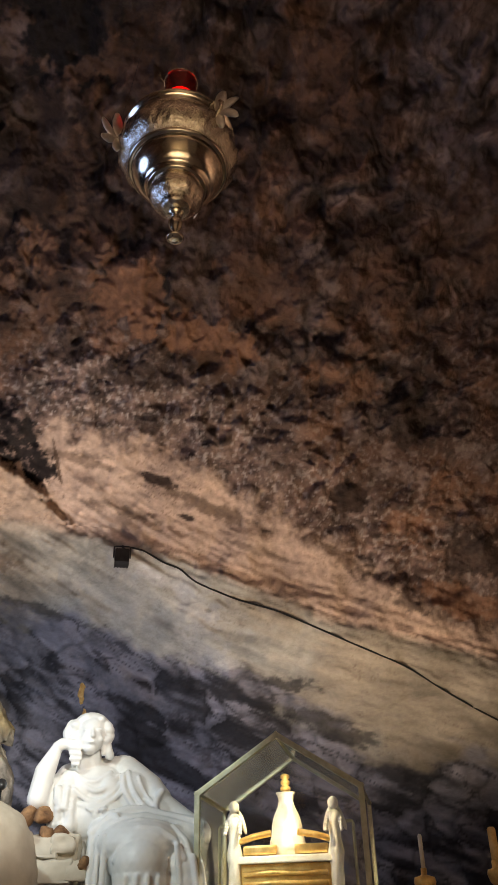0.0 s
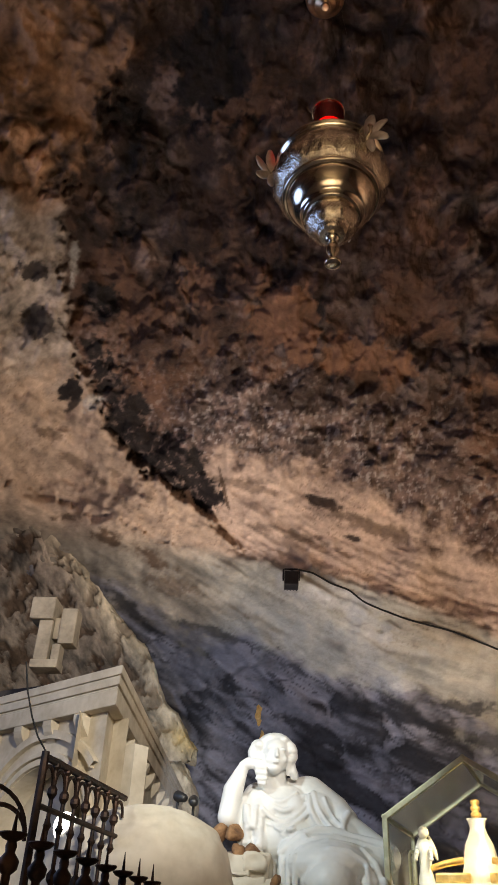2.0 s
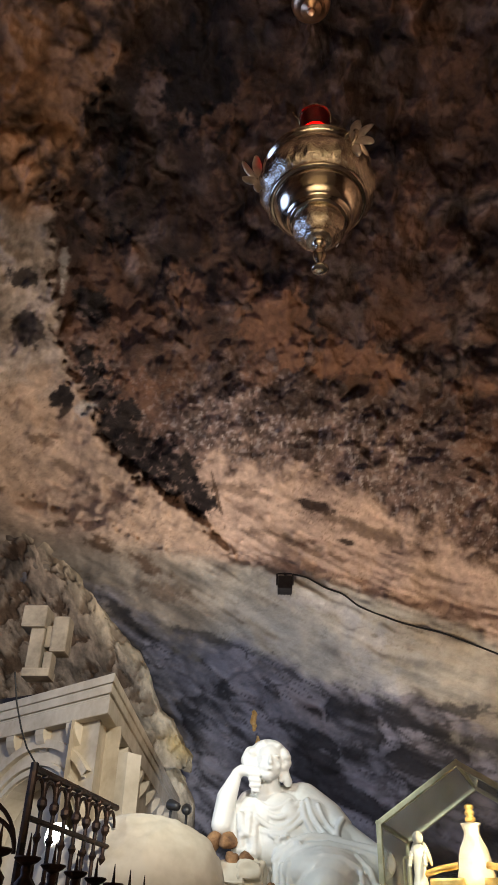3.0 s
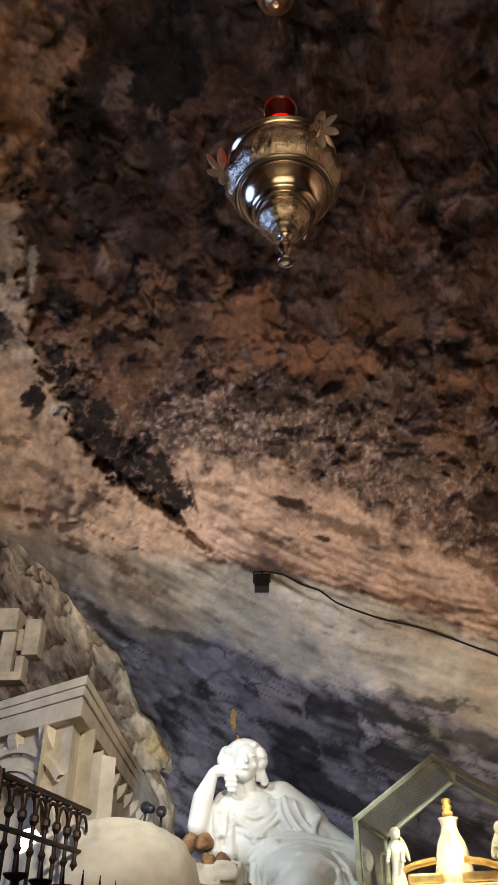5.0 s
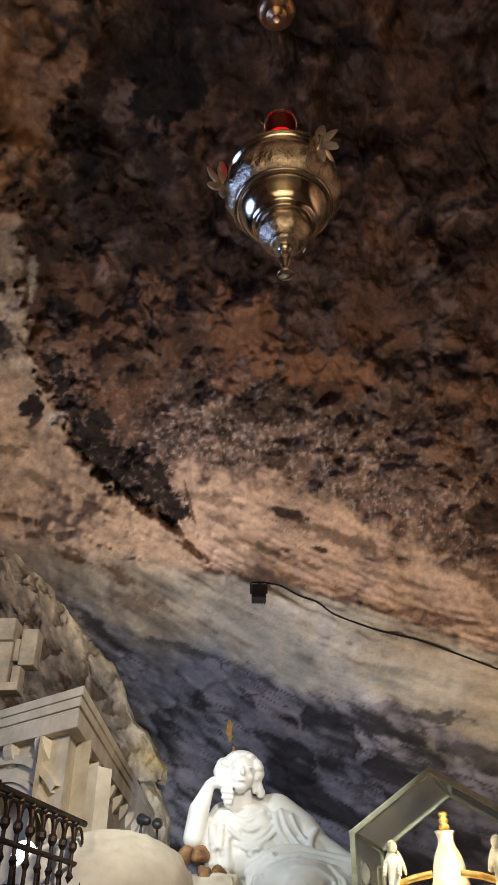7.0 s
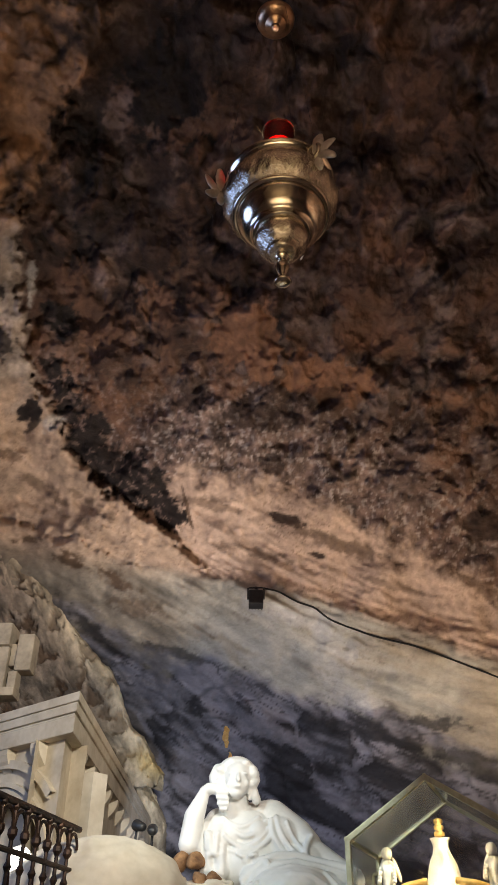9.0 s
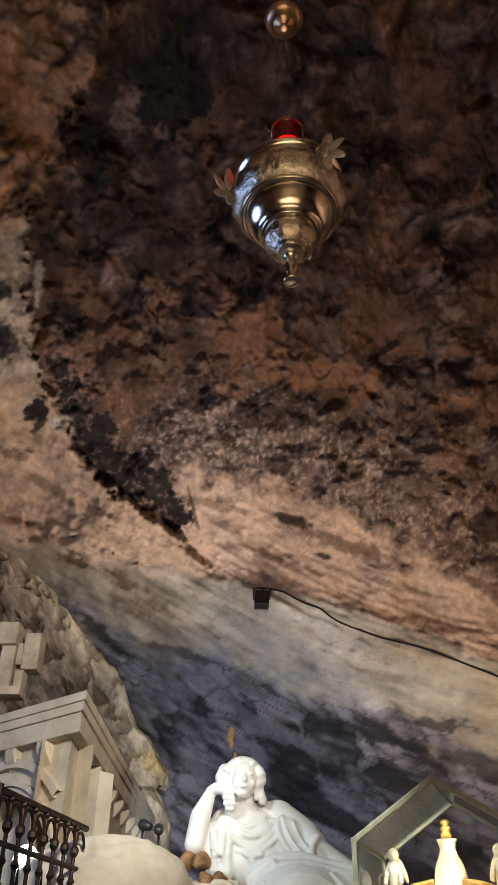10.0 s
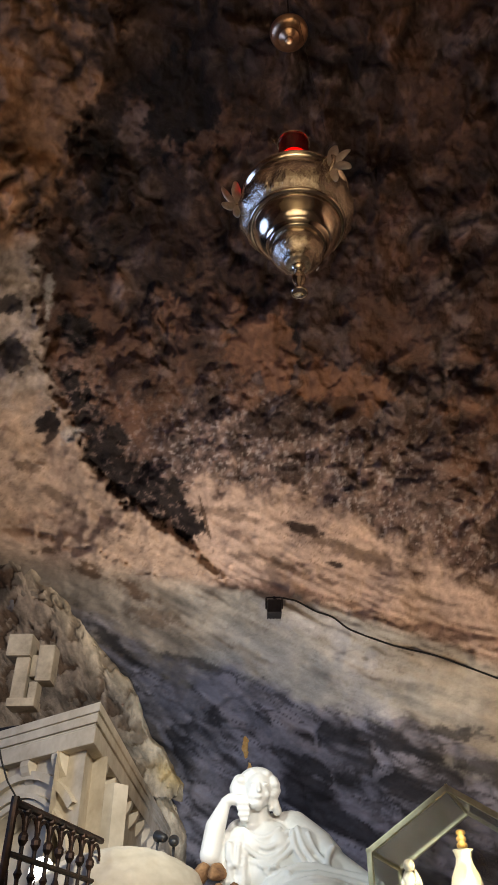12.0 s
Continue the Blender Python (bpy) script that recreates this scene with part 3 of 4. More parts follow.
    tone = blend(tone, UMBER * 0.9, pit * 0.85)
    # cream, strongest on the rim, where the edge's light is painted in
    cream = np.array((0.62, 0.54, 0.39)) * (1 + 0.5 * n2)[:, None]
    tone = tone + (cream - tone) * np.clip((rim * 0.9 + low * 0.5) * (1 - 0.55 * pit), 0, 1)[:, None]
    tip = np.exp(-((pts[:, 2] - 3.00) / 0.13) ** 2) * rim
    tone = tone + (np.array((0.68, 0.54, 0.27)) - tone) * np.clip(tip * 1.2, 0, 1)[:, None]
    tone = np.column_stack([np.clip(tone, 0.01, 0.8), np.full(len(tone), 0.65)])
    return tagged(grid_mesh("rock_rib", pts, tone, (rows, cols), ROCK), "cream-edged grey limestone rib hanging before the wall", "rock rib", kind="structure")


rock_rib()


def on_rock(az, el, off=0.0):
    """A point of the vault, off metres in front of the rock."""
    p, _ = vault(np.radians(np.array([az], dtype=float)), np.radians(np.array([el], dtype=float)))
    w = p[0] - HEART
    return Vector(p[0] - w / np.linalg.norm(w) * off)


def calcite(name, line, radius):
    bm = bmesh.new()
    for k, (a, e) in enumerate(line):
        ball(bm, on_rock(a, e, 0.0), (radius * (0.7 + 0.3 * (k % 2)), 0.03, radius * 1.8), (0, 12, 0))
    roughen(bm, 0.03, 9, 2)
    return tagged(part(name, bm, GOLD_ROCK, smooth=True), "ochre calcite streak on the slate-blue rock wall", "calcite streak", kind="structure")


calcite("calcite_streak", [(-3.66, 15.2), (-3.58, 14.8), (-3.5, 14.3)], 0.034)
calcite("calcite_streak", [(-3.25, 13.5), (-3.15, 13.1), (-3.0, 12.6)], 0.045)


# ---- floodlight on the ledge with its cable ----
def ledge_floodlight():
    e = thing("floodlight", "black floodlight fixed under the limestone ledge", "floodlight", tuple(on_rock(-1.42, 24.0, 0.13)))
    bm = bmesh.new()
    box(bm, (-0.058, -0.045, -0.075), (0.058, 0.045, 0.055), 0.016, pose(0, 0, 0, -12, 0, 4))
    part("body", bm, BLACK, e)
    for k in range(5):
        bm = bmesh.new()
        box(bm, (-0.056 + 0.025 * k, 0.04, -0.06), (-0.048 + 0.025 * k, 0.068, 0.05), 0, pose(0, 0, 0, -12, 0, 4))
        part("cooling_fin", bm, BLACK, e)
    bm = bmesh.new()
    tube(bm, [(-0.064, 0, -0.01), (-0.064, 0, 0.085), (-0.05, 0.02, 0.10), (0.05, 0.02, 0.10), (0.064, 0, 0.085), (0.064, 0, -0.01)], 0.007, 6)
    part("bracket", bm, BLACK, e)
    bm = bmesh.new()
    tube(bm, [(0.0, 0.02, 0.10), (0.01, 0.10, 0.11), (0.01, 0.22, 0.12)], 0.012, 6)
    part("mounting_bolt", bm, BLACK, e)


def ledge_cable():
    line = [(-0.8, 24.7), (0.3, 24.5), (1.8, 23.7), (3.1, 23.3), (4.3, 22.35), (7.5, 21.1), (10.4, 20.3), (12.9, 19.2), (14.4, 18.5), (19.6, 16.0), (22.4, 13.9), (25.2, 12.0), (31, 9)]
    pts = []
    for (a0, e0), (a1, e1) in zip(line, line[1:]):
        for k in range(6):
            f = k / 6
            pts.append(on_rock(a0 + (a1 - a0) * f, e0 + (e1 - e0) * f, 0.012))
    for _ in range(2):
        pts = [pts[0]] + [(a + 2 * b + c) / 4 for a, b, c in zip(pts, pts[1:], pts[2:])] + [pts[-1]]
    bm = bmesh.new()
    tube(bm, pts, 0.0075, 6)
    tagged(part("power_cable", bm, CABLE, smooth=True), "thin black cable clipped along the rock ledge", "cable")


ledge_floodlight()
ledge_cable()


# ---- hanging sanctuary lamp ----
def sanctuary_lamp():
    e = thing("sanctuary_lamp", "chased silver sanctuary lamp with ruby glass, hung from the vault", "sanctuary lamp", (0.31, 2.0, 3.576))
    bm = bmesh.new()
    lathe(bm, [(0.010, 0), (0.028, 0.004), (0.033, 0.011), (0.028, 0.018), (0.009, 0.028), (0.008, 0.040), (0.016, 0.052), (0.025, 0.072),
               (0.027, 0.090), (0.021, 0.110), (0.010, 0.124), (0.014, 0.130), (0.026, 0.134), (0.028, 0.140), (0.020, 0.148), (0.022, 0.153)])
    part("finial", bm, SILVER, e, smooth=True)
    bm = bmesh.new()
    lathe(bm, [(0.022, 0.153), (0.048, 0.158), (0.058, 0.166), (0.055, 0.172), (0.077, 0.185), (0.096, 0.205), (0.103, 0.228), (0.101, 0.246), (0.088, 0.258), (0.079, 0.264)],
          72, None, lambda a, z: 1 + (0.035 * abs(math.sin(4 * a)) - 0.015 + 0.012 * math.sin(19 * a + 60 * z)) * (1 if z > 0.175 else 0))
    part("knop", bm, CHASED, e, "lobed and chased silver knop", True)
    bm = bmesh.new()
    lathe(bm, [(0.079, 0.264), (0.108, 0.266), (0.114, 0.272), (0.112, 0.278), (0.128, 0.286), (0.147, 0.303), (0.164, 0.325), (0.174, 0.348), (0.178, 0.366)], 64)
    part("lower_bowl", bm, SILVER, e, "smooth polished silver lower bowl", True)
    bm = bmesh.new()
    lathe(bm, [(0.178, 0.366), (0.189, 0.368), (0.194, 0.375), (0.189, 0.382), (0.180, 0.384)], 64)
    part("bead_ring", bm, SILVER, e, smooth=True)
    bm = bmesh.new()
    rows = [(0.180, 0.384), (0.200, 0.396), (0.217, 0.416), (0.228, 0.440), (0.231, 0.464), (0.228, 0.488), (0.219, 0.508), (0.211, 0.520)]
    lathe(bm, rows, 160, None, lambda a, z: 1 + (0.022 * math.sin(12 * a + 5 * math.sin(70 * z)) + 0.016 * math.sin(31 * a - 90 * z) + 0.010 * math.sin(53 * a + 140 * z)) * math.sin(math.pi * min(1, max(0, (z - 0.384) / 0.136))))
    part("chased_belly", bm, CHASED, e, "silver belly chased with scrolls", True)
    bm = bmesh.new()
    lathe(bm, [(0.211, 0.520), (0.202, 0.532), (0.200, 0.546), (0.209, 0.556), (0.219, 0.562), (0.221, 0.570), (0.216, 0.577), (0.205, 0.578), (0.198, 0.570), (0.194, 0.550), (0.110, 0.540), (0.020, 0.540)], 64)
    part("rim", bm, SILVER, e, smooth=True)
    for ang in (186, 306, 66):
        c, s = math.cos(radians(ang)), math.sin(radians(ang))
        m = Matrix.Translation((0.226 * c, 0.226 * s, 0.50)) @ Euler((0, 0, radians(ang))).to_matrix().to_4x4()   # x points outwards
        bm = bmesh.new()
        tube(bm, [m @ Vector(p) for p in ((-0.03, 0, -0.03), (0.0, 0, -0.015), (0.022, 0, 0.0), (0.030, 0, 0.03), (0.020, 0, 0.05))], 0.012, 8, 0.7)
        bracket = part("wing_bracket", bm, CHASED, e, "winged silver chain bracket", True)
        for x, z, length, width, lean in ((0.020, 0.070, 0.078, 0.034, 6), (0.058, 0.026, 0.058, 0.030, 48), (0.056, -0.030, 0.054, 0.030, 128), (0.018, -0.056, 0.048, 0.024, 172)):
            bm = bmesh.new()
            ball(bm, (0, 0, 0), (0.72 * width, 0.007, 0.9 * length))
            for v in bm.verts:
                v.co.x *= 1 + 0.16 * math.cos(9 * math.atan2(v.co.z, v.co.x)) * (abs(v.co.z) / length)
                v.co.y += 0.010 * (v.co.z / length) ** 2
            bmesh.ops.transform(bm, matrix=m @ Matrix.Rotation(radians(18), 4, "Z") @ Matrix.Translation((0.85 * x, 0, 0.9 * z)) @ Euler((0, radians(lean), radians(12))).to_matrix().to_4x4(), verts=bm.verts)
            part("wing", bm, LEAF, bracket, smooth=True)
    bm = bmesh.new()
    lathe(bm, [(0.030, 0.542), (0.052, 0.550), (0.062, 0.60), (0.066, 0.68), (0.066, 0.92), (0.068, 0.93), (0.064, 0.932), (0.061, 0.92), (0.061, 0.68), (0.056, 0.60), (0.028, 0.556)], 40)
    g = part("glass_cup", bm, RED_GLASS, e, "ruby red glass cup", True)
    g.visible_shadow = False
    wax, n, l, b = shader("lit_red_wax", 0.5, 0, (0.7, 0.03, 0.03))
    b.inputs["Emission Color"].default_value, b.inputs["Emission Strength"].default_value = (1.0, 0.03, 0.02, 1), 2.4
    bm = bmesh.new()
    lathe(bm, [(0.025, 0.562), (0.050, 0.60), (0.058, 0.68), (0.058, 0.825), (0.010, 0.83)], 32)
    part("votive_candle", bm, wax, e, "glowing red votive candle", True)
    bm = bmesh.new()
    tube(bm, [(0.069 * math.cos(q), 0.069 * math.sin(q), 0.932) for q in [radians(12 * j + 180) for j in range(31)]] + [(-0.085, -0.01, 0.94), (-0.092, -0.01, 0.965)], 0.003, 6)
    part("cup_hook", bm, SILVER, e)
    for ang in (186, 306, 66):
        c, s = math.cos(radians(ang)), math.sin(radians(ang))
        bm = bmesh.new()
        tube(bm, [(0.236 * c, 0.236 * s, 0.56), (0.085 * c, 0.085 * s, 1.88)], 0.0009, 4)
        part("chain", bm, IRON, e, "thin dark suspension chain")
    bm = bmesh.new()
    lathe(bm, [(0.012, 1.800), (0.020, 1.802), (0.022, 1.812), (0.012, 1.82), (0.020, 1.828), (0.052, 1.832), (0.056, 1.842), (0.052, 1.852), (0.080, 1.862), (0.095, 1.876), (0.098, 1.890), (0.092, 1.900),
               (0.070, 1.930), (0.04, 1.96), (0.015, 1.98), (0.008, 2.0)], 48)
    part("smoke_cap", bm, COPPER, e, "round copper-coloured suspension cap", True)
    bm = bmesh.new()
    tube(bm, [(0, 0, 1.98), (0, 0, 2.85)], 0.004, 6)
    part("hanging_rod", bm, IRON, e)


sanctuary_lamp()


# ---- the statue: one plain marble mesh ----
def statue():
    bm = []

    def sweep(points, r, steps=5, end=None):
        pts = [Vector(p) for p in points]
        for a, b in zip(pts, pts[1:]):
            capsule(bm, a, b, r, r if end is None else end, steps)

    def hug(points, r, lift=0.0, steps=5):
        """A fold that lies on whatever has been modelled so far."""
        body = np.array([(*p, *q) for p, q, _ in bm])
        laid = []
        for x, _, z in points:
            inside = 1 - ((x - body[:, 0]) / body[:, 3]) ** 2 - ((z - body[:, 2]) / body[:, 5]) ** 2
            y = np.where(inside > 0, body[:, 1] - body[:, 4] * np.sqrt(np.maximum(inside, 0)), 9).min()
            laid.append((x, (y if y < 8 else 3.95) - lift * r, z))
        for _ in range(3):
            laid = [laid[0]] + [(b[0], (a[1] + 2 * b[1] + c[1]) / 4, b[2]) for a, b, c in zip(laid, laid[1:], laid[2:])] + [laid[-1]]
        sweep(laid, r, steps)

    def bow(a, b, sag, n=9, skew=0.0):
        """A slack line from a to b that hangs by sag."""
        a, b = Vector(a), Vector(b)
        return [a.lerp(b, f) - Vector((skew * math.sin(math.pi * f), 0, sag * math.sin(math.pi * f))) for f in [k / (n - 1) for k in range(n)]]

    # head thrown back, thick hair
    ball(bm, (0.070, 3.955, 2.278), (0.070, 0.085, 0.082), (-24, 4, 0))
    ball(bm, (0.071, 3.915, 2.249), (0.056, 0.058, 0.066), (-24, 0, 0))
    ball(bm, (0.065, 3.895, 2.201), (0.033, 0.036, 0.024))
    capsule(bm, (0.077, 3.868, 2.282), (0.078, 3.850, 2.253), 0.007, 0.011, 4)
    ball(bm, (0.074, 3.856, 2.224), (0.017, 0.010, 0.006), cuts=2)
    ball(bm, (0.047, 3.880, 2.284), (0.018, 0.012, 0.007), cuts=2)
    ball(bm, (0.107, 3.880, 2.286), (0.018, 0.012, 0.007), cuts=2)
    ball(bm, (0.038, 3.882, 2.241), (0.018, 0.014, 0.018), cuts=2)
    ball(bm, (0.110, 3.882, 2.243), (0.018, 0.014, 0.018), cuts=2)
    ball(bm, (0.062, 3.990, 2.325), (0.088, 0.090, 0.062))
    chance = random.Random(4)
    crown = Vector((0.065, 3.935, 2.281))
    for k in range(17):
        a = radians(-35 + 250 * k / 16)
        r = 0.023 + 0.006 * chance.random()
        ball(bm, crown + Vector((0.084 * math.cos(a), 0.012 * (k % 3), 0.070 * math.sin(a))), (r, 0.034, r * 0.85), (0, 40 * chance.random(), 0), 2)
    sweep([(-0.022, 3.950, 2.314), (-0.037, 3.950, 2.282), (-0.028, 3.950, 2.251)], 0.032)
    sweep([(0.135, 3.945, 2.309), (0.155, 3.945, 2.270), (0.139, 3.940, 2.238), (0.150, 3.940, 2.202), (0.158, 3.950, 2.184)], 0.022)
    sweep([(0.122, 3.930, 2.246), (0.134, 3.925, 2.214), (0.128, 3.930, 2.190)], 0.013)
    capsule(bm, (0.062, 3.965, 2.215), (0.068, 4.020, 2.124), 0.052, 0.066, 8)
    # trunk
    capsule(bm, (-0.022, 4.040, 2.100), (0.223, 4.050, 2.129), 0.066, 0.075, 12)
    ball(bm, (0.102, 4.030, 2.032), (0.165, 0.120, 0.135))
    ball(bm, (0.045, 3.955, 2.031), (0.055, 0.052, 0.055))
    ball(bm, (0.161, 3.955, 2.042), (0.058, 0.052, 0.058))
    ball(bm, (0.130, 4.020, 1.923), (0.180, 0.130, 0.12))
    ball(bm, (0.275, 4.020, 2.011), (0.120, 0.110, 0.13))
    ball(bm, (0.364, 4.000, 1.916), (0.160, 0.120, 0.11))
    ball(bm, (-0.017, 4.000, 2.000), (0.070, 0.100, 0.12))
    # arm that props the cheek
    capsule(bm, (-0.147, 3.930, 1.995), (-0.128, 3.925, 2.107), 0.050, 0.048, 8)
    capsule(bm, (-0.128, 3.925, 2.107), (-0.082, 3.915, 2.214), 0.048, 0.025, 9)
    capsule(bm, (-0.082, 3.915, 2.214), (-0.060, 3.905, 2.225), 0.026, 0.027, 3)
    capsule(bm, (-0.060, 3.905, 2.225), (0.003, 3.895, 2.220), 0.026, 0.024, 6)
    sweep([(-0.020, 3.880, 2.206), (0.023, 3.872, 2.201)], 0.011)
    sweep([(-0.017, 3.882, 2.182), (0.026, 3.874, 2.176)], 0.011)
    sweep([(-0.014, 3.885, 2.157), (0.027, 3.878, 2.155)], 0.011)
    sweep([(-0.005, 3.890, 2.136), (0.022, 3.884, 2.133)], 0.010)
    capsule(bm, (-0.013, 3.900, 2.205), (0.002, 3.905, 2.132), 0.020, 0.014, 6)
    capsule(bm, (-0.137, 3.950, 1.984), (-0.034, 4.030, 2.078), 0.052, 0.064, 10)
    # the other arm, lying along the lap
    capsule(bm, (0.236, 4.040, 2.122), (0.352, 4.000, 2.045), 0.078, 0.066, 10)
    capsule(bm, (0.352, 4.000, 2.045), (0.397, 3.970, 1.996), 0.064, 0.058, 5)
    capsule(bm, (0.401, 3.970, 1.984), (0.585, 3.920, 1.845), 0.052, 0.052, 12)
    # lap, thighs, knees and falling cloth
    ball(bm, (0.337, 3.980, 1.878), (0.22, 0.15, 0.085))
    ball(bm, (0.513, 3.960, 1.847), (0.13, 0.13, 0.085))
    capsule(bm, (0.221, 3.950, 1.848), (0.315, 3.760, 1.717), 0.115, 0.118, 10)
    capsule(bm, (0.315, 3.760, 1.709), (0.33, 3.76, 1.30), 0.115, 0.10, 10)
    capsule(bm, (0.461, 3.940, 1.843), (0.506, 3.800, 1.702), 0.092, 0.085, 10)
    capsule(bm, (0.506, 3.800, 1.702), (0.54, 3.80, 1.28), 0.085, 0.075, 8)
    capsule(bm, (0.145, 3.900, 1.851), (0.145, 3.84, 1.30), 0.060, 0.065, 14)
    ball(bm, (0.32, 3.95, 1.26), (0.36, 0.26, 0.12))
    ball(bm, (0.3, 4.02, 1.56), (0.30, 0.16, 0.30))
    ball(bm, (0.313, 3.830, 1.794), (0.185, 0.15, 0.105))
    ball(bm, (0.258, 3.900, 1.832), (0.150, 0.12, 0.10))
    # gathered sleeve
    capsule(bm, (-0.066, 3.985, 2.065), (-0.055, 3.950, 1.892), 0.040, 0.046, 9)
    capsule(bm, (-0.018, 3.970, 2.081), (0.002, 3.940, 1.897), 0.044, 0.046, 9)
    ball(bm, (-0.035, 3.970, 1.966), (0.070, 0.065, 0.120))
    for k in range(34):
        top, low = Vector((-0.067, 3.885, 2.041)), Vector((0.012, 3.855, 1.865))
        p = Vector((top.x + (low.x - top.x) * chance.random(), 0, top.z + (low.z - top.z) * chance.random()))
        hug([p, p + Vector((0.020 * (chance.random() - 0.5), 0, -0.045 - 0.03 * chance.random()))], 0.010 + 0.005 * chance.random(), -0.5, 4)
    # neckline and breast folds
    hug(bow((0.004, 0.000, 2.108), (0.169, 0.000, 2.107), 0.045), 0.010)
    hug(bow((0.026, 0.000, 2.074), (0.209, 0.000, 2.096), 0.062), 0.011)
    hug(bow((0.014, 0.000, 2.026), (0.229, 0.000, 2.073), 0.070), 0.012)
    hug(bow((0.029, 0.000, 1.972), (0.234, 0.000, 2.032), 0.045), 0.011)
    # folds off the shoulder, cuff of the sleeve
    hug(bow((0.229, 0.000, 2.097), (0.280, 0.000, 1.963), 0.0, 7, 0.018), 0.013)
    hug(bow((0.250, 0.000, 2.109), (0.335, 0.000, 1.951), 0.01, 7, 0.012), 0.012)
    hug(bow((0.299, 0.000, 2.087), (0.376, 0.000, 1.959), 0.0, 7, 0.012), 0.009)
    hug(bow((0.409, 0.000, 2.025), (0.381, 0.000, 1.938), 0.0, 7, 0.010), 0.014)
    # knotted girdle
    for k in range(16):
        a, b = Vector((0.076, 0.000, 1.938)), Vector((0.229, 0.000, 1.915))
        p = a.lerp(b, chance.random()) + Vector((0, 0, 0.035 * (chance.random() - 0.5)))
        hug([p, p + Vector((0.030 * chance.random(), 0, 0.03 * (chance.random() - 0.5)))], 0.009, 0.05, 3)
    # mantle: a thick roll over the lap, then arcs round the knee
    hug([(0.100, 0.000, 1.843), (0.138, 0.000, 1.876), (0.196, 0.000, 1.919), (0.259, 0.000, 1.944), (0.335, 0.000, 1.941), (0.423, 0.000, 1.917), (0.510, 0.000, 1.901), (0.584, 0.000, 1.881)], 0.018, -0.1, 12)
    hug([(0.128, 0.000, 1.804), (0.183, 0.000, 1.861), (0.249, 0.000, 1.902), (0.335, 0.000, 1.914), (0.435, 0.000, 1.894), (0.570, 0.000, 1.858)], 0.013, -0.1, 12)
    hug([(0.139, 0.000, 1.721), (0.163, 0.000, 1.794), (0.228, 0.000, 1.856), (0.309, 0.000, 1.883), (0.409, 0.000, 1.873), (0.483, 0.000, 1.855), (0.579, 0.000, 1.796)], 0.015, -0.1, 12)
    hug([(0.174, 0.000, 1.722), (0.198, 0.000, 1.784), (0.248, 0.000, 1.830), (0.313, 0.000, 1.850), (0.395, 0.000, 1.843), (0.461, 0.000, 1.803), (0.502, 0.000, 1.733)], 0.014, -0.1, 12)
    hug([(0.208, 0.000, 1.723), (0.233, 0.000, 1.772), (0.278, 0.000, 1.804), (0.328, 0.000, 1.815), (0.387, 0.000, 1.801), (0.429, 0.000, 1.731)], 0.010, -0.15, 12)
    hug([(0.458, 0.000, 1.859), (0.510, 0.000, 1.805), (0.531, 0.000, 1.734)], 0.014, -0.1, 12)
    for k in range(4):
        hug([(0.075 + 0.030 * k, 0, 1.82), (0.08 + 0.028 * k, 0, 1.62), (0.075 + 0.031 * k, 0, 1.32)], 0.014, -0.1, 26)
    for k in range(5):
        hug([(0.26 + 0.045 * k, 0, 1.66), (0.26 + 0.043 * k, 0, 1.5), (0.25 + 0.048 * k, 0, 1.32)], 0.013, -0.1, 26)
    for k in range(4):
        hug([(0.47 + 0.035 * k, 0, 1.78 - 0.02 * k), (0.49 + 0.035 * k, 0, 1.62), (0.49 + 0.036 * k, 0, 1.32)], 0.013, -0.1, 26)
    me = clay_mesh("statue", bm)
    me.materials.append(MARBLE)
    ob = new("statue", me)
    tagged(ob, "white marble statue of a seated draped figure, hand at cheek", "statue")
    rm = ob.modifiers.new("remesh", "REMESH")
    rm.mode, rm.voxel_size, rm.use_smooth_shade = "VOXEL", 0.0045, True
    sm = ob.modifiers.new("smooth", "SMOOTH")
    sm.factor, sm.iterations = 0.5, 6
    return ob


statue()


# ---- plinth, plaster and rubble under the statue ----
def mass(name, lo, hi, material, label, category, rough=0.02, scale=5.0, bevel=0.05, seed=1.0):
    bm = bmesh.new()
    box(bm, lo, hi, bevel)
    bmesh.ops.subdivide_edges(bm, edges=bm.edges, cuts=14, use_grid_fill=True)
    roughen(bm, rough, scale, seed)
    return tagged(part(name, bm, material, smooth=True), label, category)


mass("stone_plinth", (-0.10, 3.70, 0.0), (0.72, 4.45, 1.165), ASHLAR, "rough pale stone plinth under the marble statue", "plinth")
mass("plastered_wall", (-0.50, 3.86, 0.0), (0.06, 4.35, 1.845), PLASTER, "chipped cream plaster over rubble beside the statue", "low wall", 0.03, 7)


def stone(place, radii, material, label, seed, name="rubble_stone", group="stones below the statue"):
    bm = bmesh.new()
    ball(bm, place, radii, (20 * seed, 35 * seed, 50 * seed))
    roughen(bm, min(radii) * 0.5, 0.7 / max(radii), seed, 5)
    return tagged(part(name, bm, material, smooth=True), label, "stone", group)


stone((-0.179, 3.900, 1.919), (0.030, 0.035, 0.048), BROWN_STONE, "rusty brown rubble stone under the statue's elbow", 1)
stone((-0.110, 3.910, 1.918), (0.036, 0.04, 0.060), BROWN_STONE, "rusty brown rubble stone under the statue's elbow", 2)
stone((-0.083, 3.870, 1.829), (0.048, 0.035, 0.042), BROWN_STONE, "rusty brown rubble stone set in plaster", 3)
stone((-0.023, 3.870, 1.847), (0.036, 0.03, 0.022), BROWN_STONE, "rusty brown rubble stone set in plaster", 4)
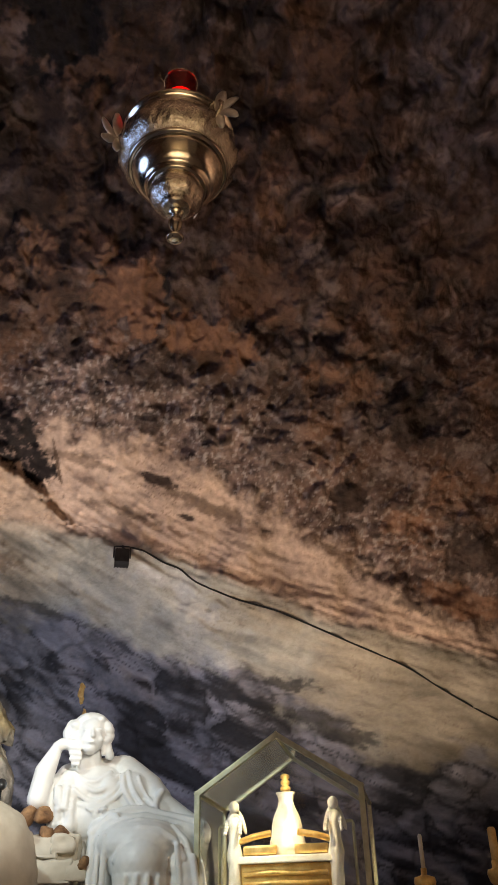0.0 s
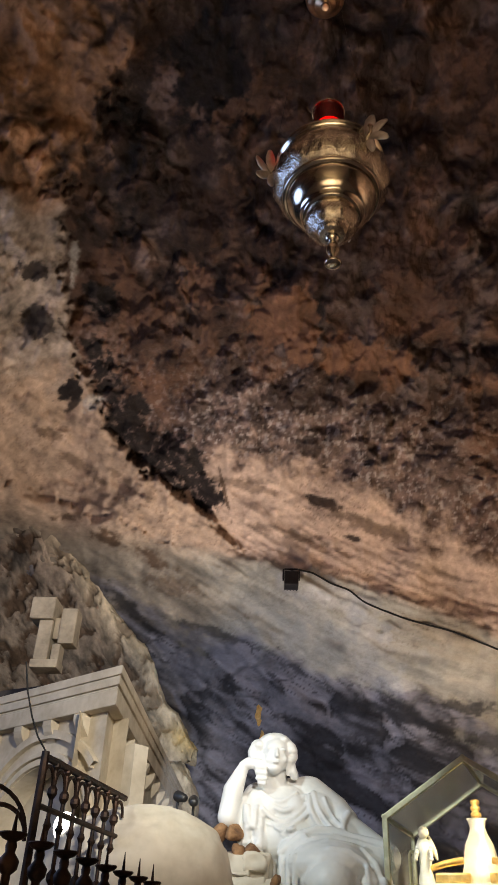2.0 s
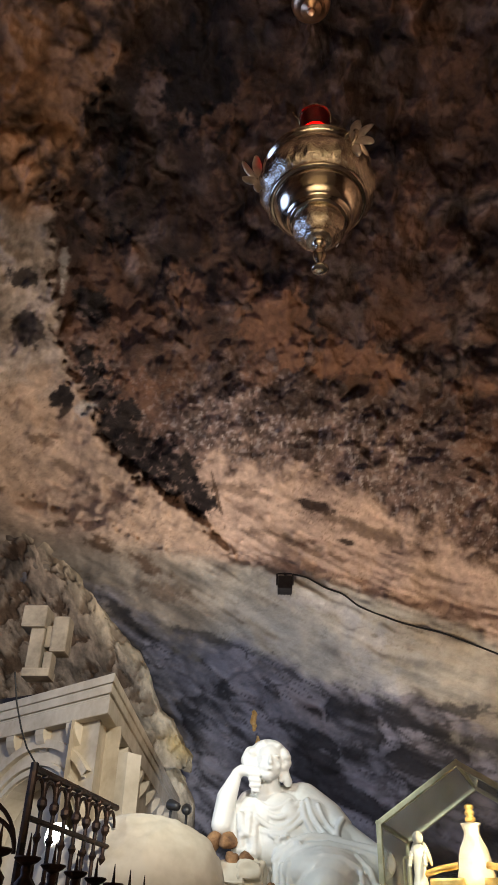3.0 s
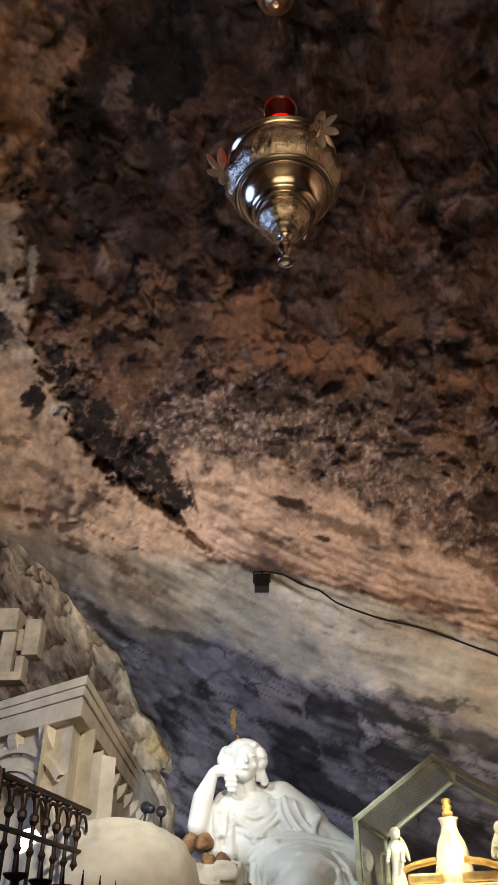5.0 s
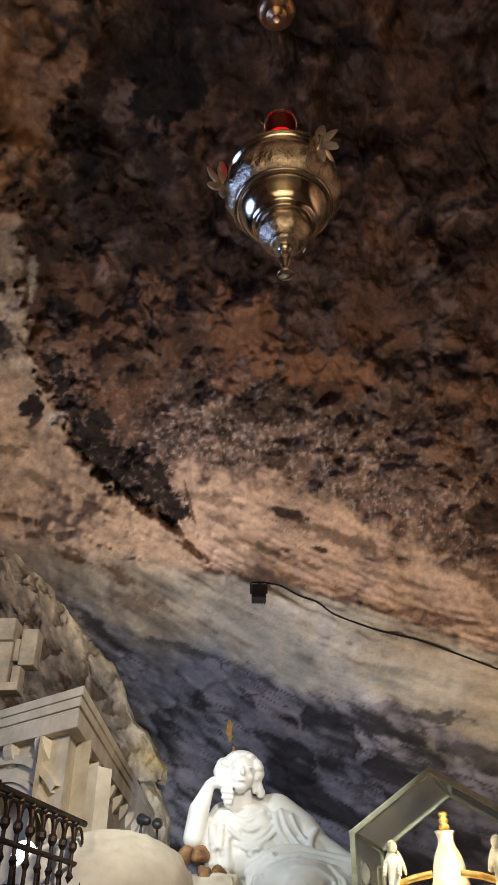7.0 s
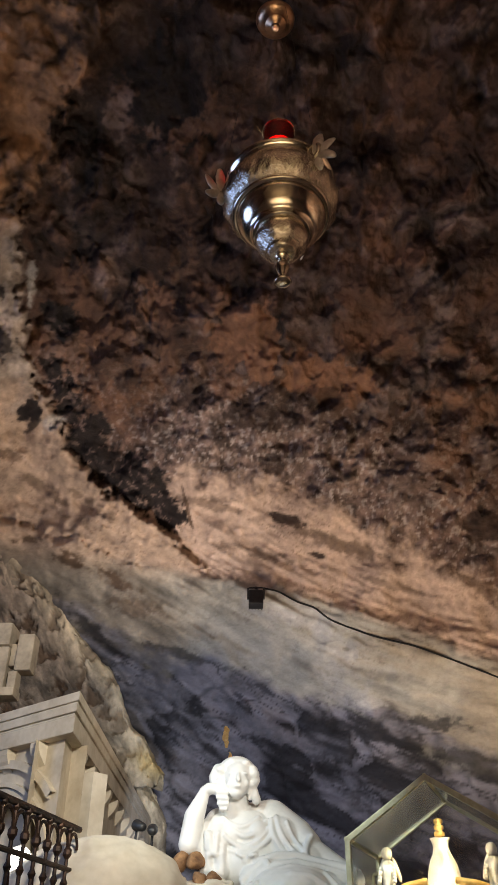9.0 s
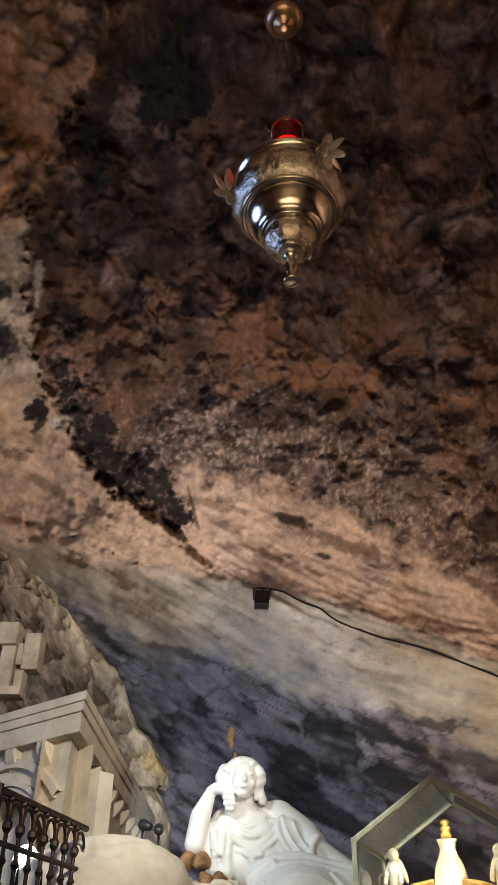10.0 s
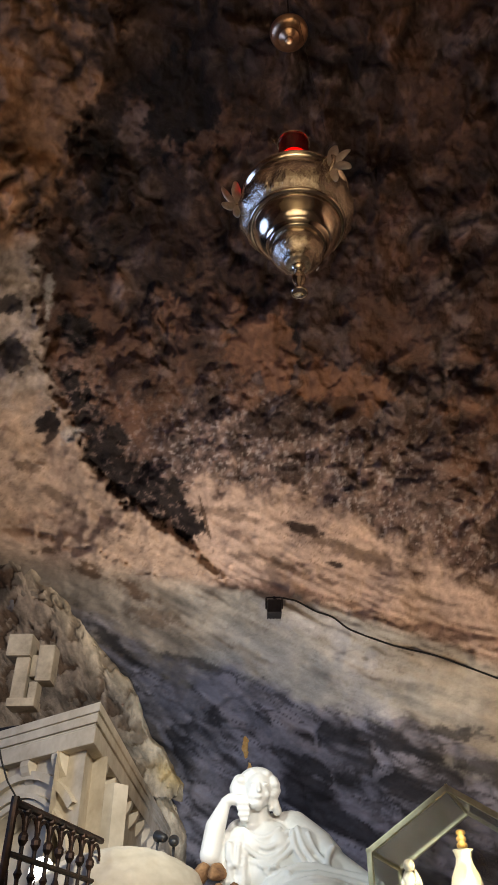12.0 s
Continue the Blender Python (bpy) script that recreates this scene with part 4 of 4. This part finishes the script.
stone((0.081, 3.820, 1.731), (0.028, 0.03, 0.026), BROWN_STONE, "rusty brown rubble stone set in plaster", 5)
for k, (x, z, w, h) in enumerate([(-0.22, 1.80, 0.07, 0.045), (-0.10, 1.79, 0.06, 0.04), (-0.01, 1.80, 0.05, 0.035), (-0.20, 1.70, 0.08, 0.045), (-0.05, 1.695, 0.08, 0.045), (0.05, 1.70, 0.05, 0.04), (-0.32, 1.74, 0.06, 0.05)]):
    bm = bmesh.new()
    box(bm, (x - w, 3.825, z - h), (x + w, 3.90, z + h), 0.012)
    bmesh.ops.subdivide_edges(bm, edges=bm.edges, cuts=3, use_grid_fill=True)
    roughen(bm, 0.016, 16, k)
    tagged(part("rubble_stone", bm, PLASTER, smooth=True), "cream limewashed rubble block beside the statue", "stone", "stones below the statue")


def boulder():
    bm = bmesh.new()
    bmesh.ops.create_icosphere(bm, subdivisions=6, radius=1)
    for v in bm.verts:
        x, y, z = v.co
        flat = 1 - 0.12 * max(0, z) ** 6
        v.co = Vector((-0.47 + 0.40 * x, 3.42 + 0.33 * y, 1.60 + (0.385 * z * flat + 0.02 * x if z > 0 else 1.62 * z)))
    roughen(bm, 0.022, 4.2, 3, 5)
    tagged(part("boulder", bm, PLASTER, smooth=True), "smooth cream limewashed boulder beside the statue", "boulder")


boulder()


# ---- reliquary in its glass case ----
def display_case():
    e = thing("display_case", "gabled brass-framed glass case on a stone altar", "display case", (0.90, 3.635, 0), turn=-18.6)
    w, d, z0, z1, z2 = 0.36, 0.56, 1.30, 1.985, 2.215
    front = [(-w, z0), (-w, z1), (0, z2), (w, z1), (w, z0)]
    for y in (0.0, d):
        for (xa, za), (xb, zb) in zip(front, front[1:] + front[:1]):
            a, b = Vector((xa, y, za)), Vector((xb, y, zb))
            bm = bmesh.new()
            way = b - a
            m = Matrix.Translation(a) @ way.to_track_quat("X", "Y").to_matrix().to_4x4()
            box(bm, (-0.012, -0.012, -0.012), (way.length + 0.012, 0.012, 0.012), 0.003, m)
            part("frame_bar", bm, BRASS, e)
    for x, z in front:
        bm = bmesh.new()
        box(bm, (x - 0.008, 0.013, z - 0.008), (x + 0.008, d - 0.013, z + 0.008), 0.002)
        part("frame_bar", bm, BRASS, e)
    t = 0.0025
    bm = bmesh.new()
    for y in (0.0, d):
        lo = [bm.verts.new((x * 0.97, y - t, z)) for x, z in front]
        hi = [bm.verts.new((x * 0.97, y + t, z)) for x, z in front]
        bm.faces.new(lo)
        bm.faces.new(list(reversed(hi)))
        for k in range(5):
            bm.faces.new((lo[k], hi[k], hi[(k + 1) % 5], lo[(k + 1) % 5]))
        bmesh.ops.recalc_face_normals(bm, faces=bm.faces)
        g = part("pane", bm, GLASS, e, "clear glass gable pane")
        g.visible_shadow = False
        bm = bmesh.new()
    bm.free()
    for (xa, za), (xb, zb) in zip(front[:4], front[1:]):
        bm = bmesh.new()
        a, b = Vector((xa, 0, za)), Vector((xb, 0, zb))
        way = b - a
        x, y = way.normalized(), Vector((0, 1, 0))
        m = Matrix.Translation(a) @ Matrix((x, y, x.cross(y))).transposed().to_4x4()
        box(bm, (0.014, 0.016, -t), (way.length - 0.014, d - 0.016, t), 0, m)
        g = part("pane", bm, CASE_GLASS, e, "dusty glass side pane")
        g.visible_shadow = False


CASE_GLASS, cn, cl, cb = shader("dusty_glass", 0.06, 0, (0.90, 0.92, 0.86))
cb.inputs["Transmission Weight"].default_value = 0.82
display_case()


def reliquary():
    e = thing("reliquary", "gilded reliquary chest with white figures, brightly lit", "reliquary", (0.90, 3.635, 0), turn=-18.6)
    cx, cy = -0.005, 0.27
    bm = bmesh.new()
    box(bm, (cx - 0.20, cy - 0.10, 1.30), (cx + 0.20, cy + 0.10, 1.715), 0.006)
    part("chest", bm, GILT, e)
    for k in range(9):
        bm = bmesh.new()
        z = 1.37 + 0.038 * k
        tube(bm, [(cx - 0.185, cy - 0.106, z), (cx - 0.06, cy - 0.112, z + 0.006 * math.sin(k)), (cx + 0.06, cy - 0.106, z), (cx + 0.185, cy - 0.111, z)], 0.012, 6)
        part("fluted_moulding", bm, GILT, e, smooth=True)
    bm = bmesh.new()
    box(bm, (cx - 0.225, cy - 0.125, 1.715), (cx + 0.225, cy + 0.125, 1.745), 0.006)
    part("cornice", bm, IVORY, e, "white cornice")
    for s in (-1, 1):
        bm = bmesh.new()
        box(bm, (cx + s * 0.115 - 0.075, cy - 0.09, 1.750), (cx + s * 0.115 + 0.075, cy + 0.09, 1.790), 0.01)
        part("roof_panel", bm, GILT, e)
        bm = bmesh.new()
        tube(bm, [(cx + s * 0.21, cy - 0.1, 1.800), (cx + s * 0.14, cy - 0.1, 1.822), (cx + s * 0.06, cy - 0.1, 1.835)], 0.014, 8)
        part("cresting", bm, GILT, e, smooth=True)
    bm = bmesh.new()
    lathe(bm, [(0.085, 1.745), (0.085, 1.79), (0.074, 1.83), (0.070, 1.87), (0.060, 1.91), (0.040, 1.95), (0.034, 1.975), (0.040, 2.00), (0.046, 2.012), (0.010, 2.014)], 28, Matrix.Translation((cx, cy, 0)) @ Matrix.Diagonal((1, 0.8, 1, 1)))
    part("bust", bm, IVORY, e, "white gilt central figure", True)
    bm = bmesh.new()
    lathe(bm, [(0.012, 2.014), (0.024, 2.022), (0.024, 2.034), (0.014, 2.042), (0.022, 2.05), (0.022, 2.06), (0.013, 2.068), (0.022, 2.076), (0.02, 2.088), (0.006, 2.094)], 20, Matrix.Translation((cx, cy, 0)))
    part("crown_finial", bm, GILT, e, smooth=True)
    for s in (-1, 1):
        x = cx + s * 0.225
        bm = bmesh.new()
        lathe(bm, [(0.030, 1.30), (0.028, 1.70), (0.036, 1.75), (0.026, 1.80), (0.028, 1.86), (0.036, 1.895), (0.020, 1.915), (0.014, 1.92)], 18, Matrix.Translation((x, cy - 0.1, 0)))
        ball(bm, (x, cy - 0.105, 1.945), (0.024, 0.024, 0.028))
        for q in (-1, 1):
            ball(bm, (x + q * 0.034, cy - 0.08, 1.885), (0.011, 0.016, 0.052), (0, q * -18, 0))
            capsule(bm, (x + q * 0.028, cy - 0.115, 1.885), (x + q * 0.034, cy - 0.14, 1.835), 0.011, 0.009, 4)
        part("angel_post", bm, IVORY, e, "white winged corner figure", True)
    for s in (-1, 1):
        bm = bmesh.new()
        tube(bm, [(cx + s * 0.25, cy - 0.05, 1.875), (cx + s * 0.30, cy - 0.05, 1.875), (cx + s * 0.305, cy - 0.05, 1.865), (cx + s * 0.305, cy - 0.05, 1.30)], 0.007, 6)
        part("rod", bm, BRASS, e)


reliquary()
bm = bmesh.new()
box(bm, (-0.46, -0.06, 0.0), (0.46, 0.66, 1.285), 0.02, pose(0.90, 3.635, 0, 0, 0, -18.6))
tagged(part("altar", bm, ASHLAR), "pale stone altar block under the glass case", "altar")


def candlestick(place, top, radius, material, label):
    x, y = place
    e = thing("candlestick", label, "candlestick", (x, y, 0), "candlesticks beside the altar")
    bm = bmesh.new()
    lathe(bm, [(radius, top - 0.17), (radius * 0.98, top - 0.01), (radius * 0.6, top)], 16)
    part("candle", bm, material, e, smooth=True)
    bm = bmesh.new()
    lathe(bm, [(0.014, top - 0.28), (0.045, top - 0.25), (0.056, top - 0.215), (0.050, top - 0.195), (0.030, top - 0.19), (radius + 0.004, top - 0.185), (radius + 0.004, top - 0.155), (radius, top - 0.155)], 24)
    part("drip_cup", bm, GILT, e, "gilded drip cup", True)
    bm = bmesh.new()
    lathe(bm, [(0.16, 0.0), (0.16, 0.02), (0.05, 0.05), (0.018, 0.1), (0.016, 0.7), (0.03, 0.74), (0.016, 0.78), (0.014, top - 0.28)], 24)
    part("stem", bm, BRASS, e, smooth=True)


candlestick((1.744, 4.3), 1.875, 0.011, WAX, "tall brass candlestick with a thin pale candle")
candlestick((2.135, 4.3), 1.905, 0.022, GOLD_ROCK, "tall brass candlestick with a thick ochre candle")


# ---- stone shrine with corbelled cornice ----
def shrine():
    e = thing("stone_shrine", "pale limestone shrine with corbelled cornice and round arches", "shrine", (-0.677, 3.70, 0))
    left, right = Vector((-0.80, 0.60, 0)), Vector((-0.035, 1.0, 0)).normalized()
    inward = (left + right).normalized()

    def face_matrix(way, flip):
        """x along the face from the near corner, y out of the face, z up"""
        out = Vector((way.y, -way.x, 0)) * (1 if flip else -1)
        return Matrix(((way.x, out.x, 0, 0), (way.y, out.y, 0, 0), (0, 0, 1, 0), (0, 0, 0, 1)))

    # mouldings of the cornice, each set back below the last
    for z0, z1, back, name in ((2.580, 2.624, 0.0, "cornice_slab"), (2.535, 2.580, 0.010, "cornice_moulding"), (2.520, 2.535, 0.022, "cornice_fillet"), (2.440, 2.520, 0.016, "frieze")):
        bm = bmesh.new()
        near = inward * (back / 0.42)
        q = [near, left * 1.7 + near, left * 1.7 + right * 3.9, right * 3.9 + near]
        lo = [bm.verts.new(v + Vector((0, 0, z0))) for v in q]
        hi = [bm.verts.new(v + Vector((0, 0, z1))) for v in q]
        bm.faces.new(lo)
        bm.faces.new(list(reversed(hi)))
        for j in range(4):
            bm.faces.new((lo[j], hi[j], hi[(j + 1) % 4], lo[(j + 1) % 4]))
        bmesh.ops.recalc_face_normals(bm, faces=bm.faces)
        bmesh.ops.bevel(bm, geom=list(bm.edges), offset=0.006, segments=2, affect="EDGES", profile=0.7)
        part(name, bm, ASHLAR, e)
    for way, length, flip in ((left, 1.7, False), (right, 3.9, True)):
        m = face_matrix(way, flip)
        x = 0.45 if flip else 0.32
        while x < length - 0.1:
            bm = bmesh.new()
            prof = [(-0.075, 2.440), (-0.022, 2.440), (-0.022, 2.415), (-0.034, 2.385), (-0.052, 2.360), (-0.075, 2.335)]
            a = [bm.verts.new(m @ Vector((x - 0.034, y, z))) for y, z in prof]
            b = [bm.verts.new(m @ Vector((x + 0.034, y, z))) for y, z in prof]
            bm.faces.new(a)
            bm.faces.new(list(reversed(b)))
            for j in range(6):
                bm.faces.new((a[j], b[j], b[(j + 1) % 6], a[(j + 1) % 6]))
            bmesh.ops.recalc_face_normals(bm, faces=bm.faces)
            part("corbel", bm, ASHLAR, e)
            x += 0.25 if not flip else 0.30
        # wall with a round-headed opening
        cx, r, cz, back = (1.9, 0.30, 1.86, -0.075) if flip else (0.60, 0.40, 1.83, -0.075)
        bm = bmesh.new()
        n = 24
        top, side0, side1 = 2.44, 0.157, length
        arch = [(cx - r * math.cos(math.pi * j / n), cz + r * math.sin(math.pi * j / n)) for j in range(n + 1)]
        for depth in (back, back - 0.14):
            for (xa, za), (xb, zb) in zip(arch, arch[1:]):
                bm.faces.new([bm.verts.new(m @ Vector((px, depth, pz))) for px, pz in ((xa, za), (xb, zb), (xb, top), (xa, top))])
            for xa, xb in ((side0, cx - r), (cx + r, side1)):
                bm.faces.new([bm.verts.new(m @ Vector((px, depth, pz))) for px, pz in ((xa, 0), (xb, 0), (xb, top), (xa, top))])
        line = [(cx - r, 0)] + arch + [(cx + r, 0)]
        for (xa, za), (xb, zb) in zip(line, line[1:]):
            bm.faces.new([bm.verts.new(m @ Vector(c)) for c in ((xa, back, za), (xb, back, zb), (xb, back - 0.14, zb), (xa, back - 0.14, za))])
        bmesh.ops.remove_doubles(bm, verts=bm.verts, dist=0.0005)
        bmesh.ops.recalc_face_normals(bm, faces=bm.faces)
        part("wall", bm, ASHLAR, e)
        for ra, rb, lift, start in ((r + 0.004, r + 0.035, 0.018, 0.0), (r + 0.040, r + 0.062, 0.032, 0.12)) + (() if flip else ((r + 0.125, r + 0.165, 0.030, 0.23),)):
            bm = bmesh.new()
            ring = []
            for j in range(n + 1):
                a = math.pi * (start + (1 - 2 * start) * j / n)
                ring.append([bm.verts.new(m @ Vector((cx - q * math.cos(a), back + y, cz + q * math.sin(a)))) for q, y in ((ra, -0.005), (ra, lift), (rb, lift), (rb, -0.005))])
            for p, q in zip(ring, ring[1:]):
                for j in range(4):
                    bm.faces.new((p[j], p[(j + 1) % 4], q[(j + 1) % 4], q[j]))
            bmesh.ops.recalc_face_normals(bm, faces=bm.faces)
            part("archivolt", bm, ASHLAR, e)
        bm = bmesh.new()
        box(bm, (cx - r - 0.1, back - 0.24, 0), (cx + r + 0.1, back - 0.15, cz + r + 0.08), 0, m)
        part("niche_back", bm, PLASTER, e, "smooth cream plaster niche")
    # dark slab added where only shade lies between cornice and rib
    bm = bmesh.new()
    q = [inward * 0.45 + left * 0.12, left * 1.7 + inward * 0.08, left * 1.7 + right * 3.8, right * 3.8 + inward * 0.3]
    lo, hi = [bm.verts.new(v + Vector((0, 0, 2.626))) for v in q], [bm.verts.new(v + Vector((0, 0, 2.735 - 0.05 * (j == 0)))) for j, v in enumerate(q)]
    bm.faces.new(lo)
    bm.faces.new(list(reversed(hi)))
    for j in range(4):
        bm.faces.new((lo[j], hi[j], hi[(j + 1) % 4], lo[(j + 1) % 4]))
    bmesh.ops.recalc_face_normals(bm, faces=bm.faces)
    part("roof", bm, GAP_SHADE, e, "dark slab standing in for the shaded gap over the cornice")


shrine()


def pinnacle():
    e = thing("stone_pinnacle", "pale stone pinnacle standing on the shrine's roof, darkened as in shade", "pinnacle", (-1.15, 4.05, 2.70))
    for name, lo, hi, bevel in (("base", (-0.10, -0.06, -0.005), (0.05, 0.06, 0.04), 0.008), ("shaft", (-0.090, -0.05, 0.04), (-0.014, 0.05, 0.26), 0.008),
                                ("cap_block", (-0.145, -0.075, 0.26), (-0.010, 0.075, 0.385), 0.014), ("side_block", (0.026, -0.05, 0.13), (0.115, 0.06, 0.33), 0.014),
                                ("tie_block", (-0.010, -0.03, 0.16), (0.026, 0.04, 0.28), 0.006), ("side_shaft", (0.0, -0.04, 0.04), (0.045, 0.05, 0.13), 0.006)):
        bm = bmesh.new()
        box(bm, lo, hi, bevel)
        part(name, bm, SHADED_ASHLAR, e)


pinnacle()


# ---- wrought-iron railing and candle stand ----
def railing():
    a, b = Vector((-0.608, 2.5, 1.945)), Vector((-0.487, 3.2, 1.945))
    e = thing("iron_railing", "rusty wrought-iron railing with collared balusters", "railing", (a.x, a.y, 0))
    way = (b - a)
    bm = bmesh.new()
    tube(bm, [(0, 0, 0), (0, 0, 1.955)], 0.013, 8)
    part("post", bm, IRON, e)
    for z, r in ((1.94, 0.012), (1.80, 0.009), (0.95, 0.009)):
        bm = bmesh.new()
        tube(bm, [(0, 0, z), (way.x, way.y, z)], r, 8)
        part("rail", bm, IRON, e)
    for k in range(1, 8):
        p = Vector((way.x, way.y, 0)) * (k / 8)
        bm = bmesh.new()
        lathe(bm, [(0.007, 0.95), (0.007, 1.60), (0.018, 1.615), (0.018, 1.63), (0.007, 1.645), (0.007, 1.74), (0.014, 1.755), (0.007, 1.77), (0.007, 1.83), (0.016, 1.845), (0.016, 1.86), (0.007, 1.872), (0.007, 1.915), (0.014, 1.925), (0.014, 1.935)], 8, Matrix.Translation(p))
        part("baluster", bm, IRON, e)
    for k in range(8):
        p = Vector((way.x, way.y, 0)) * ((k + 0.5) / 8)
        bm = bmesh.new()
        pts = [p + Vector((way.x * 0.055 * math.cos(t), way.y * 0.055 * math.cos(t), 1.87 + 0.05 * math.sin(t))) for t in [math.pi * j / 8 for j in range(9)]]
        tube(bm, pts, 0.006, 6)
        part("scroll", bm, IRON, e)
    bm = bmesh.new()
    tube(bm, [(0, 0, 1.955), (-0.035, 0, 2.0), (-0.065, 0, 2.06), (-0.095, 0, 2.14), (-0.12, 0, 2.24)], 0.003, 5)
    part("wire", bm, CABLE, e, "thin black wire")
    for r in (0.16, 0.10):
        bm = bmesh.new()
        tube(bm, [(-0.02 - r + r * math.cos(t), 0.0, 1.70 + r * math.sin(t)) for t in [math.pi * 0.5 * j / 8 for j in range(9)]], 0.007, 6)
        part("scroll", bm, IRON, e)


railing()


def pricket_stand():
    a, b = Vector((-0.395, 1.7, 1.60)), Vector((-0.27, 2.72, 1.60))
    e = thing("candle_stand", "black iron candle stand with spiked drip pans", "candle stand", (a.x, a.y, 0))
    way = b - a
    bm = bmesh.new()
    tube(bm, [(0, -0.1, 1.498), (way.x, way.y + 0.1, 1.498)], 0.014, 8)
    part("bar", bm, IRON, e)
    for f in (0.1, 0.9):
        bm = bmesh.new()
        tube(bm, [(way.x * f, way.y * f, 1.498), (way.x * f, way.y * f, 0.0)], 0.014, 8)
        part("leg", bm, IRON, e)
    for k in range(8):
        p = Vector((way.x, way.y, 0)) * (k / 7)
        bm = bmesh.new()
        lathe(bm, [(0.009, 1.498), (0.009, 1.548), (0.020, 1.558), (0.022, 1.573), (0.010, 1.588), (0.012, 1.600), (0.010, 1.608)], 12, Matrix.Translation(p))
        holder = part("holder", bm, IRON, e, smooth=True)
        bm = bmesh.new()
        lathe(bm, [(0.008, 1.608), (0.022, 1.614), (0.030, 1.622), (0.028, 1.625), (0.012, 1.620), (0.005, 1.628), (0.001, 1.673)], 20, Matrix.Translation(p))
        part("drip_pan", bm, IRON, holder)


pricket_stand()


def globe_lamp():
    e = thing("lit_lamp", "small glowing white lamp behind the iron railing", "lamp", (-0.63, 3.42, 0))
    glow, n, l, b = shader("lamp_glass", 0.4, 0, (0.9, 0.9, 0.88))
    b.inputs["Emission Color"].default_value, b.inputs["Emission Strength"].default_value = (1.0, 0.95, 0.85, 1), 5
    bm = bmesh.new()
    ball(bm, (-0.10, -0.12, 1.845), (0.048, 0.048, 0.056))
    part("globe", bm, glow, e, "glowing white glass globe", True)
    bm = bmesh.new()
    lathe(bm, [(0.08, 0), (0.08, 0.02), (0.012, 0.04), (0.012, 1.78), (0.035, 1.79), (0.035, 1.805)], 16, Matrix.Translation((-0.10, -0.12, 0)))
    part("stand", bm, IRON, e)


globe_lamp()


def spot_lamp(place, turn, foot):
    x, y, z = place
    e = thing("spot_lamp", "small black spot lamp clamped behind the boulder", "spot lamp", (x, y, z), "lamps on the boulder", turn=turn)
    m = Matrix.Rotation(radians(-75), 4, "X") @ Matrix.Scale(0.78, 4)
    bm = bmesh.new()
    lathe(bm, [(0.012, -0.05), (0.022, -0.04), (0.026, 0.0), (0.030, 0.03), (0.030, 0.036), (0.025, 0.036), (0.022, 0.02)], 20, m)
    part("housing", bm, BLACK, e, smooth=True)
    bm = bmesh.new()
    lathe(bm, [(0.014, 0.022), (0.014, 0.030), (0.006, 0.034)], 16, m)
    part("lens", bm, SILVER, e, "small silvery lens", True)
    bm = bmesh.new()
    tube(bm, [(0, 0.02, -0.01), (0, 0.05, -foot)], 0.006, 6)
    part("stalk", bm, BLACK, e)


spot_lamp((-0.27, 3.6, 2.00), 8, 0.22)
spot_lamp((-0.33, 3.62, 2.02), 40, 0.22)
